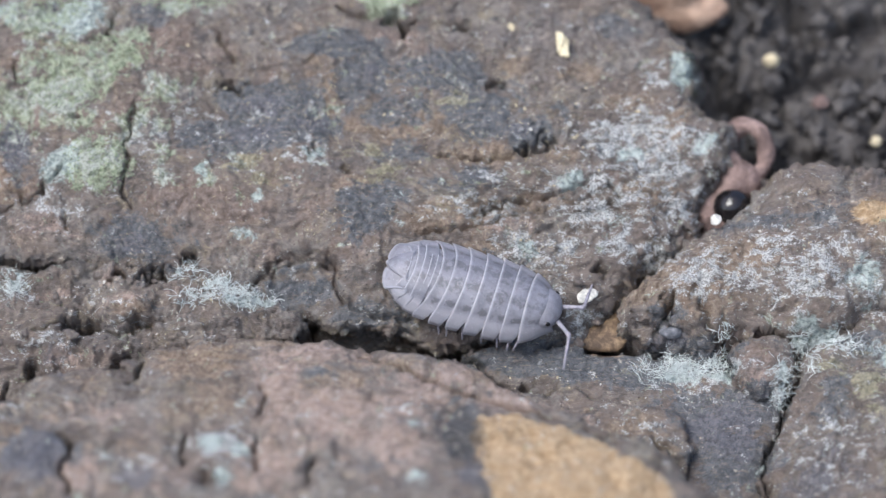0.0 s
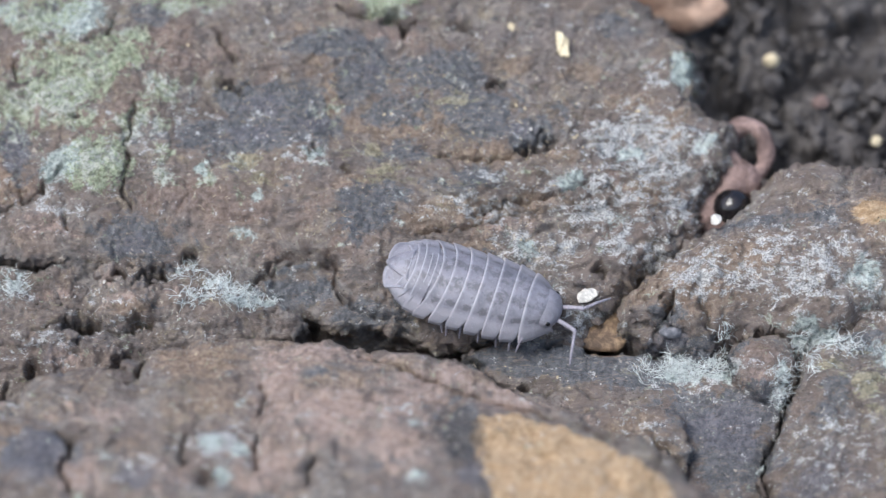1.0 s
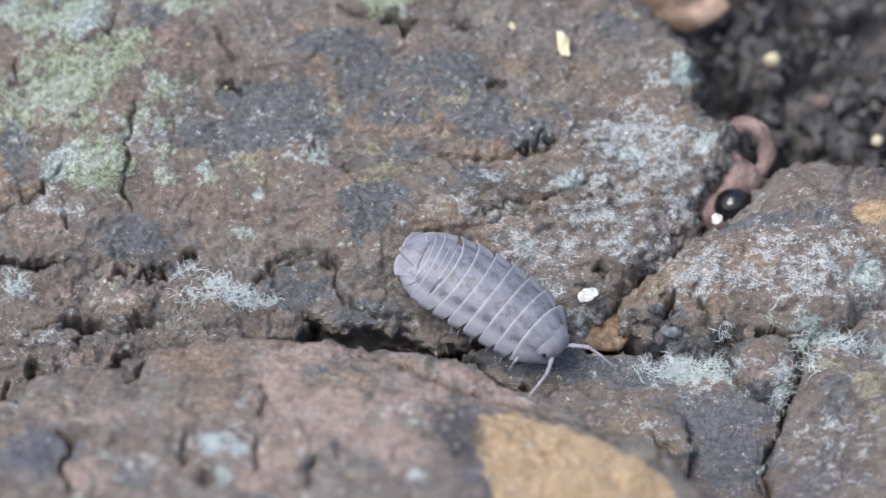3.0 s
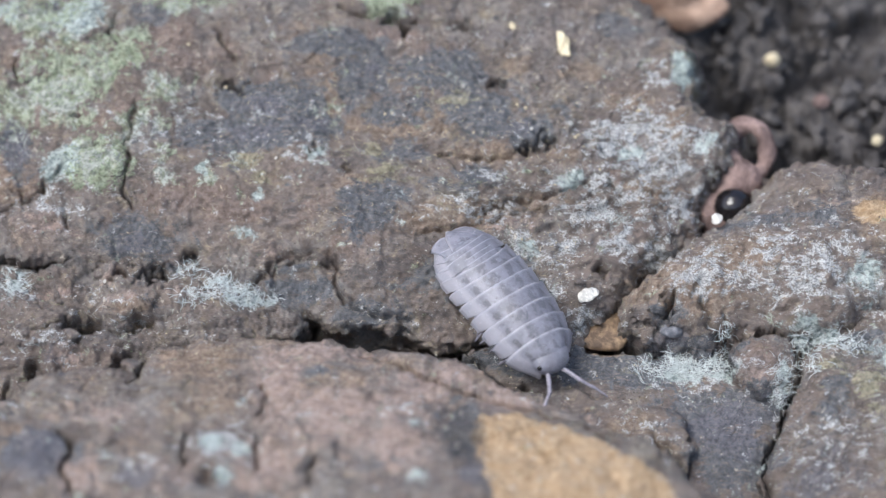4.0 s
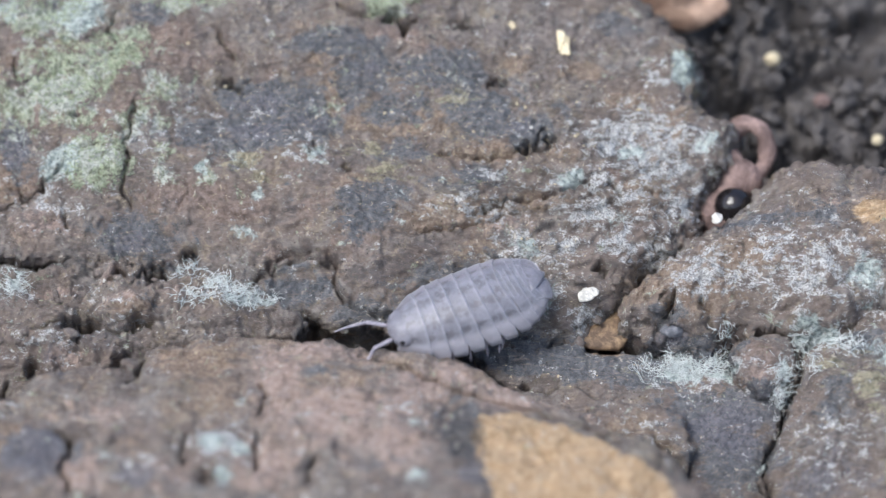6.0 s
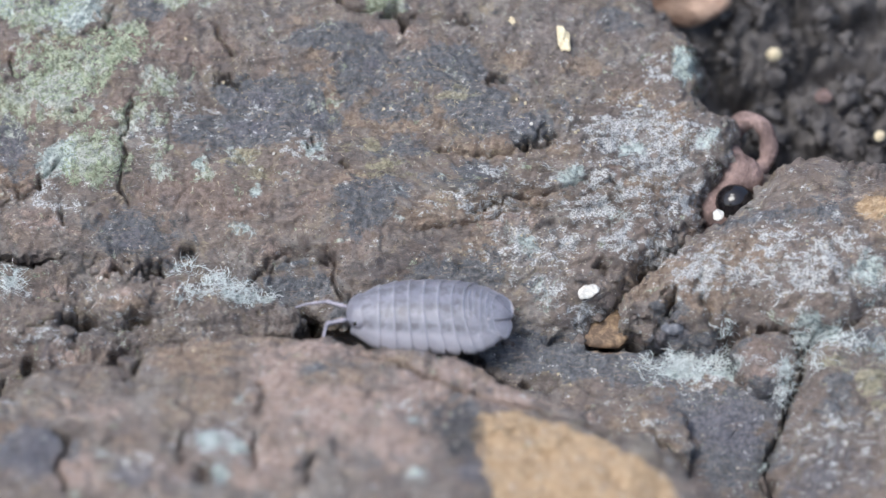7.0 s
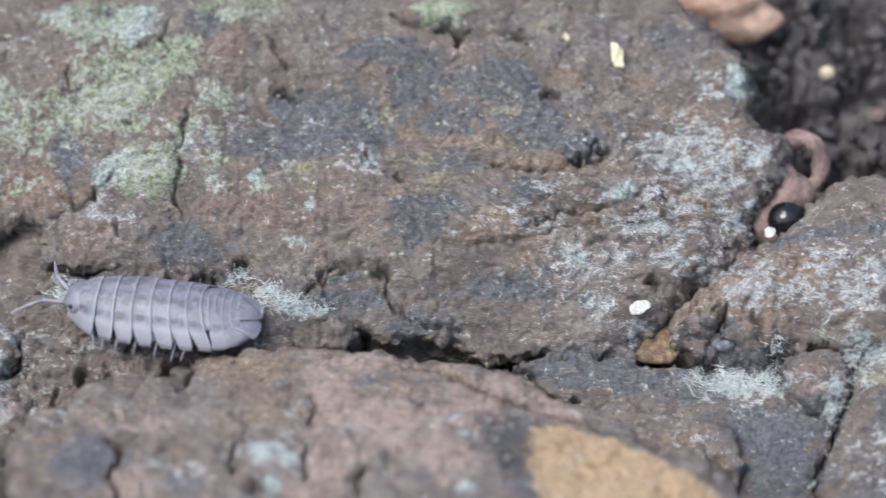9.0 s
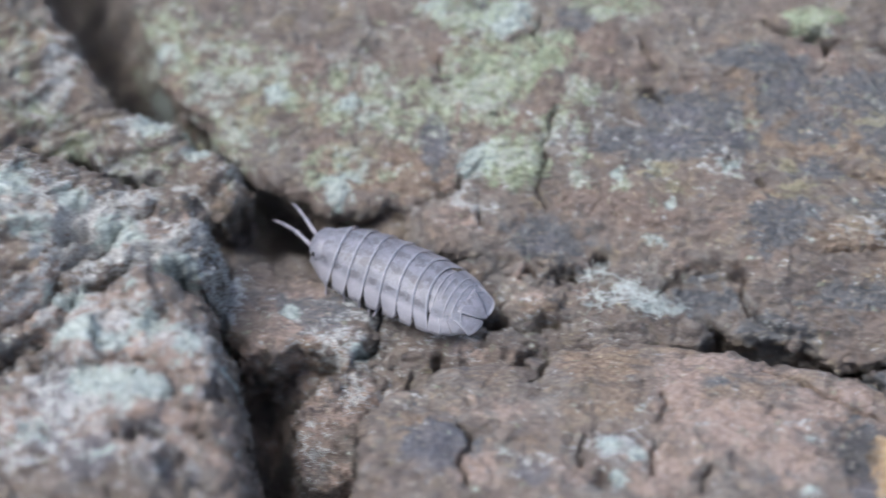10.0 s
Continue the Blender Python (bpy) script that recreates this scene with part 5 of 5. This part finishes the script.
BODY_HEIGHT = [(-6.0, 0.75), (-5.0, 1.20), (-4.2, 1.48), (-3.4, 1.62), (-2.4, 1.74), (-1.0, 1.83), (0.5, 1.86), (2.0, 1.80), (3.2, 1.68), (4.2, 1.52), (5.0, 1.33), (6.0, 1.0)]


def half_width(x):
    return float(np.interp(x, [p[0] for p in BODY_WIDTH], [p[1] for p in BODY_WIDTH]))


def tergite(name, parent, front, back, scale, height, sweep, taper, low=-0.45, dark=1.0, label="", nose=0.0):
    """One arched back plate: swept side lobes, a raised pale hind rim, real thickness. Millimetres."""
    n, m = 41, 13
    top, under, pat = [], [], []
    for i in range(n):
        s = -1 + 2 * i / (n - 1)
        q = abs(s)
        side = math.copysign(1, s)
        tip = max(0.0, q - 0.66) / 0.34
        for j in range(m):
            r = j / (m - 1)
            xf = front - sweep * q ** 2.4 - taper * tip ** 1.9 + nose * q ** 2.2
            xb = back - sweep * q ** 2.2 + 0.35 * taper * tip ** 10
            x = xf + (xb - xf) * r
            y = side * q ** 0.97 * scale * half_width(x)
            height = float(np.interp(front + (back - front) * r, [p[0] for p in BODY_HEIGHT], [p[1] for p in BODY_HEIGHT]))
            z = low + (height - low) * (1 - q ** 2.3) ** 0.85
            z += (height - low) * (0.11 * tip ** 1.4 - 0.035 * math.exp(-((q - 0.70) / 0.085) ** 2))
            slope = min(1.0, 1.6 * q ** 1.5)
            up, out = math.cos(slope), side * math.sin(slope)
            lift = -0.07 * (1 - r) ** 1.5 + 0.03 * r ** 4 + (0.014 if 0.90 < r < 0.99 else 0.0)
            top.append((x, y + out * lift, z + up * lift))
            under.append((x, y + out * (lift - 0.025), z + up * (lift - 0.025)))
            rim = (1.0 - 0.35 * smooth(0.64, 0.74, np.float64(q))) * smooth(0.90, 0.935, np.float64(r)) + 0.9 * smooth(0.965, 0.99, np.float64(q))
            band = 1.05 * math.exp(-((q - 0.62) / 0.06) ** 2) * math.exp(-((r - 0.4) / 0.32) ** 2)
            mid = (0.62 + 0.14 * math.sin(s * 17 + front * 5)) * math.exp(-((q - 0.24) / 0.20) ** 2)
            lobe = smooth(0.66, 0.78, np.float64(q))
            pat.append((min(1.0, float(rim)), dark * max(band, mid), float(lobe)))
    verts = top + under
    faces = grid_faces(n, m) + grid_faces(n, m, n * m, True)
    border = [i * m for i in range(n)] + [(n - 1) * m + j for j in range(1, m)] + [i * m + m - 1 for i in range(n - 2, -1, -1)] + list(range(m - 2, 0, -1))
    for a, b in zip(border, border[1:] + border[:1]):
        faces.append((b, a, a + n * m, b + n * m))
    return mesh_part(name, verts, faces, SHELL, parent, label, pat + pat)


def jointed(points, radius, thin):
    """A limb with knots at its joints."""
    out, rad = [], []
    n = len(points) - 1
    for k in range(n):
        a, b = Vector(points[k]), Vector(points[k + 1])
        for f, w in ((0.0, 0.75), (0.10, 0.95), (0.5, 0.85), (0.9, 1.05), (0.985, 0.9)):
            out.append(a.lerp(b, f))
            rad.append((radius + (thin - radius) * (k + f) / n) * w)
    return tube(out, rad)


def dome(center, size, n=14, m=20, squash=1.0):
    verts, faces = [], []
    for i in range(n + 1):
        a = math.pi * i / n
        for j in range(m):
            b = 2 * math.pi * j / m
            verts.append((center[0] + size[0] * math.sin(a) * math.cos(b), center[1] + size[1] * math.sin(a) * math.sin(b),
                          center[2] + size[2] * math.cos(a) * (squash if a > math.pi / 2 else 1)))
    for i in range(n):
        for j in range(m):
            k = (j + 1) % m
            faces.append((i * m + j, (i + 1) * m + j, (i + 1) * m + k, i * m + k))
    return verts, faces


# name, pivot along the body, front, back, half width, height, sweep, taper, low edge
SEGMENTS = [
    ("pereon_plate", 4.30, 4.95, 3.55, 1.00, 1.50, -0.10, 0.20, -0.60),
    ("pereon_plate", 3.25, 3.85, 2.50, 1.00, 1.68, 0.10, 0.42, -0.62),
    ("pereon_plate", 2.20, 2.80, 1.45, 1.00, 1.78, 0.24, 0.43, -0.62),
    ("pereon_plate", 1.15, 1.75, 0.40, 1.00, 1.84, 0.42, 0.44, -0.60),
    ("pereon_plate", 0.10, 0.70, -0.62, 1.00, 1.84, 0.64, 0.44, -0.56),
    ("pereon_plate", -0.90, -0.32, -1.58, 1.00, 1.82, 0.85, 0.36, -0.48),
    ("pereon_plate", -1.80, -1.28, -2.40, 1.00, 1.79, 1.15, 0.24, -0.40),
    ("pleon_plate", -2.40, -2.15, -2.78, 0.66, 1.75, 0.30, 0.15, 0.65),
    ("pleon_plate", -2.80, -2.55, -3.16, 0.68, 1.70, 0.38, 0.15, 0.62),
    ("pleon_plate", -3.25, -2.70, -3.62, 1.00, 1.64, 0.62, 0.03, -0.26),
    ("pleon_plate", -3.70, -3.20, -4.08, 1.00, 1.54, 0.86, 0.03, -0.10),
    ("pleon_plate", -4.15, -3.64, -4.52, 1.00, 1.42, 1.10, 0.03, 0.10),
]


def build_woodlouse():
    root = new("woodlouse")
    tagged(root, "lilac-grey woodlouse with pale-rimmed overlapping back plates crawling on bark", "woodlouse")
    moving = []
    for name, pivot, front, back, half, height, sweep, taper, low in SEGMENTS:
        ob = tergite(name, root, front, back, half, height, sweep, taper, low, 1.0 if pivot > -2 else 0.7,
                     nose=0.85 if pivot > 4 else 0.0)
        moving.append((ob, pivot))
    # telson and its side flaps
    n, m = 11, 9
    verts, pat = [], []
    for layer in (0, 1):
        for i in range(n):
            s = -1 + 2 * i / (n - 1)
            for j in range(m):
                r = j / (m - 1)
                wide = 0.98 * (1 - r) ** 0.75 + 0.16
                verts.append((-4.30 - 1.66 * r - 0.10 * (1 - s * s) * r, s * wide, 1.44 - 0.16 * r - 0.40 * r * r - 0.10 * s * s - 0.16 * layer))
                pat.append((0.75 if (abs(s) > 0.84 or r > 0.9) else 0.0, 0.6 * (1 - abs(s)) * (1 - r), 0.0))
    faces = grid_faces(n, m) + grid_faces(n, m, n * m, True)
    border = [i * m for i in range(n)] + [(n - 1) * m + j for j in range(1, m)] + [i * m + m - 1 for i in range(n - 2, -1, -1)] + list(range(m - 2, 0, -1))
    faces += [(b, a, a + n * m, b + n * m) for a, b in zip(border, border[1:] + border[:1])]
    telson = mesh_part("telson", verts, faces, SHELL, root, "small triangular tail plate", pat)
    moving.append((telson, -4.7))
    for side in (-1, 1):
        verts, pat = [], []
        for layer in (0, 1):
            for i in range(9):
                s = i / 8
                for j in range(9):
                    r = j / 8
                    y = 0.22 + (1.45 + 0.05 * r) * s
                    x = -4.35 - (1.74 - 0.30 * s ** 2 - 0.14 * (2 * s - 1) ** 4) * r
                    verts.append((x, side * y, 1.16 - 0.14 * r - 0.46 * r * r - 0.16 * s * s - 0.08 * layer))
                    pat.append((0.8 if (r > 0.9 or s > 0.95) else 0.0, 0.2, 0.2))
        faces = grid_faces(9, 9, 0, side < 0) + grid_faces(9, 9, 81, side > 0)
        edge = [i * 9 for i in range(9)] + [72 + j for j in range(1, 9)] + [i * 9 + 8 for i in range(7, -1, -1)] + list(range(7, 0, -1))
        faces += [(b, a, a + 81, b + 81) for a, b in zip(edge, edge[1:] + edge[:1])]
        moving.append((mesh_part("uropod", verts, faces, SHELL, root, "", pat), -4.7))
    # head with eyes
    verts, faces = dome((4.85, 0, 0.36), (1.08, 1.42, 0.94))
    pat = [(0.5 if v[2] < 0.1 and v[0] > 5.4 else 0.0, 0.25 * max(0.0, 1 - abs(v[1]) / 1.2), 0.0) for v in verts]
    head = mesh_part("head", verts, faces, SHELL, root, "rounded grey head", pat)
    moving.append((head, 4.6))
    for side in (-1, 1):
        verts, faces = dome((5.25, side * 1.14, 0.62), (0.20, 0.16, 0.20), 8, 12)
        eye = mesh_part("eye", verts, faces, EYE_BLACK, head, "small black eye")
    # underside
    verts, faces = dome((0.1, 0, -0.15), (5.0, 2.62, 0.62), 12, 24)
    mesh_part("belly", verts, faces, BELLY, root, "dull underside")
    verts, faces = dome((-3.7, 0, 0.18), (1.6, 1.6, 0.6), 12, 24)
    moving.append((mesh_part("tail_underside", verts, faces, BELLY, root), -3.9))
    # antennae: stalk and whip
    antennae = []
    for side in (-1, 1):
        pts = [(0, 0, 0), (0.35, 0, 0.06), (0.80, 0, 0.16), (1.75, 0, 0.26)]
        verts, faces = jointed(pts, 0.19, 0.15)
        stalk = mesh_part("antenna", verts, faces, LIMB, root, "pale jointed feeler")
        pts = [(0, 0, 0), (1.15, 0, 0.0), (1.75, 0, -0.08), (2.25, 0, -0.2)]
        verts, faces = jointed(pts, 0.135, 0.06)
        whip = mesh_part("flagellum", verts, faces, LIMB, stalk)
        whip.location = (1.72 * MM, 0, 0.26 * MM)
        antennae.append((stalk, whip, side))
    # legs
    legs = []
    for k in range(7):
        for side in (-1, 1):
            reach = (1.55, 1.6, 1.65, 1.7, 1.75, 1.85, 2.0)[k]
            pts = [(0, 0, 0), (0, side * 0.85, 0.16), (0, side * 1.45 * reach / 2.2, -0.20), (0, side * 1.78 * reach / 2.2, -0.68), (0, side * 1.86 * reach / 2.2, -1.05)]
            verts, faces = jointed(pts, 0.15, 0.05)
            leg = mesh_part("leg", verts, faces, LIMB, root)
            legs.append((leg, k, side, (SEGMENTS[k][1] - (0.15 + 0.06 * k), side * 1.55, -0.28)))
    return root, moving, antennae, legs


woodlouse, plates, feelers, legs = build_woodlouse()

# seconds; place on the bark (along, up, out), heading, pitch, roll; sideways bend and arch in degrees per mm; length
CRAWL = [
    (0, 2.06, -4.07, 1.8, -16, 1.94, -2, 0, 0.1, 1.0),
    (1, 2.07, -4.04, 1.8, -16.4, 1.94, -2, 0, 0.1, 1.0),
    (1.5, 2.1, -4.08, 1.8, -17.6, 1.92, -2, -0.6, 0.1, 1.01),
    (2, 2.25, -4.18, 1.8, -21, 1.88, -2, -1.4, 0.2, 1.03),
    (2.7, 2.62, -4.25, 1.8, -29, 2.71, -2, -2.2, 0.5, 1.07),
    (3.3, 3.1, -4.6, 1.8, -38, 2.6, -5, -2, 1, 1.09),
    (3.8, 3.75, -4.75, 1.85, -49, 1, -10, -1.5, 1.6, 1.06),
    (4.1, 4.2, -4.9, 2.0, -57, -3, -14, -1, 2, 1.0),
    (4.5, 4.0, -5.25, 2.4, -83, -8, -16, -1.6, 2.2, 0.93),
    (5, 3.2, -6.0, 3.2, -111, -10, -8, -2.2, 2, 0.93),
    (5.5, 2.3, -5.85, 3.1, -145, -8, 2, -1.8, 1.6, 0.92),
    (5.75, 2.1, -5.85, 3.05, -149, -7.5, 3, -1.7, 1.6, 0.92),
    (6.2, 1.05, -5.85, 2.4, -163, -3, 8, -1, 1.4, 0.89),
    (6.8, -0.44, -5.79, 1.75, -175.35, 0, 14, 0, 1.4, 0.87),
    (7.1, -1.19, -6.15, 1.85, 175, -2.32, 17, 0.5, 1.8, 0.87),
    (7.5, -2.52, -6.5, 2.1, 168.5, -3.68, 20, 0.6, 2.4, 0.94),
    (8, -6.03, -6.3, 2.6, 163, -4.13, 28, 0.5, 3.2, 1.06),
    (8.5, -11.1, -5.55, 3.2, 166.5, -3.23, 30, 0, 3.4, 1.06),
    (9, -21.68, -5.35, 2.6, 173, -0.88, 22, -0.6, 1, 1.1),
    (9.5, -24.33, -4.74, 2.2, 163.5, 0, 16, 0.4, 0.8, 1.17),
    (10, -29.86, -3.89, 2.1, 158, -0.89, 13, 0.8, 1.4, 1.11),
]

# seconds; yaw of stalk and of whip for each feeler (near and far side of the heading's right), degrees
FEEL = [
    (0, -40, -45, 10, 80), (0.5, -35, -55, 0, 70), (1, -22, -62, 8, 40), (1.5, -35, -50, 14, 30), (2, -62, -20, 12, 35),
    (2.7, -78, -18, 32, -50), (3.3, -40, -20, 36, 10), (3.8, -20, -20, 30, 20), (4.5, -55, -25, 15, 10), (5.0, -38, 8, 30, 20),
    (5.5, -32, 10, 22, 25), (6.2, -20, 15, 14, 30), (6.8, -10, 10, 22, 55), (7.5, -34, 10, 10, 60), (8, -14, 4, 10, 0), (8.5, -48, 8, 26, 4),
    (9, -42, -30, 12, 12), (9.5, -34, -6, 6, 24), (10, -36, -4, -22, 0),
]
# seconds; how fast the legs step, steps a second
STEP = [(0, 0.0), (2.0, 0.4), (2.7, 1.0), (3.3, 2.5), (5.5, 2.5), (7, 2.8), (8, 3.2), (10, 3.5)]


def spine(x, bend, arch, long):
    """The pose that carries a slice at x mm of the straight body onto the bent one."""
    px = py = pz = 0.0
    steps = 16
    for k in range(steps):
        s = x * (k + 0.5) / steps
        px += long * x / steps * math.cos(radians(bend * s)) * math.cos(radians(arch * s))
        py += long * x / steps * math.sin(radians(bend * s))
        pz -= long * x / steps * math.sin(radians(arch * s))
    return pose(px * MM, py * MM, pz * MM, 0, arch * x, bend * x) @ pose(-x * MM, 0, 0)


def lerp_rows(rows, t):
    for a, b in zip(rows, rows[1:]):
        if t <= b[0]:
            f = (t - a[0]) / (b[0] - a[0])
            f = f * f * (3 - 2 * f)
            return [p + (q - p) * f for p, q in zip(a[1:], b[1:])]
    return list(rows[-1][1:])


def motions():
    keys = [r[0] for r in CRAWL]
    shapes = {r[0]: r[7:10] for r in CRAWL}
    walk(woodlouse, [(r[0], lean(r[1], r[2], r[3] + 0.55, r[6], r[5], r[4])) for r in CRAWL])
    for ob, pivot in plates:
        walk(ob, [(t, spine(pivot, *shapes[t])) for t in keys])
    curved = [(t, *shapes[t]) for t in keys]
    for stalk, whip, side in feelers:
        rows, whips = [], []
        for t, yaw_r, fold_r, yaw_l, fold_l in FEEL:
            yaw, fold = (yaw_r, fold_r) if side < 0 else (yaw_l, fold_l)
            rows.append((t, spine(4.9, *lerp_rows(curved, t)) @ pose(5.55 * MM, side * 0.42 * MM, 0.20 * MM, 0, -4, yaw)))
            whips.append((t, pose(1.72 * MM, 0, 0.26 * MM, 0, 16, fold)))
        walk(stalk, rows)
        walk(whip, whips)
    times = [k * 0.1 for k in range(101)]
    phase, total = [], 0.0
    for t in times:
        phase.append(total)
        total += 0.1 * lerp_rows(STEP, t)[0]
    for leg, k, side, hip in legs:
        rows = []
        for t, p in zip(times, phase):
            a = 2 * math.pi * (p + 0.14 * k + (0.5 if side > 0 else 0.0))
            swing, rise = 22 * math.sin(a), 9 * max(0.0, math.cos(a))
            rest = 26 - 12 * k
            rows.append((t, spine(hip[0], *lerp_rows(curved, t)) @ pose(*(c * MM for c in hip), side * rise, 0, side * (swing - rest) * -1)))
        walk(leg, rows[::2])


motions()
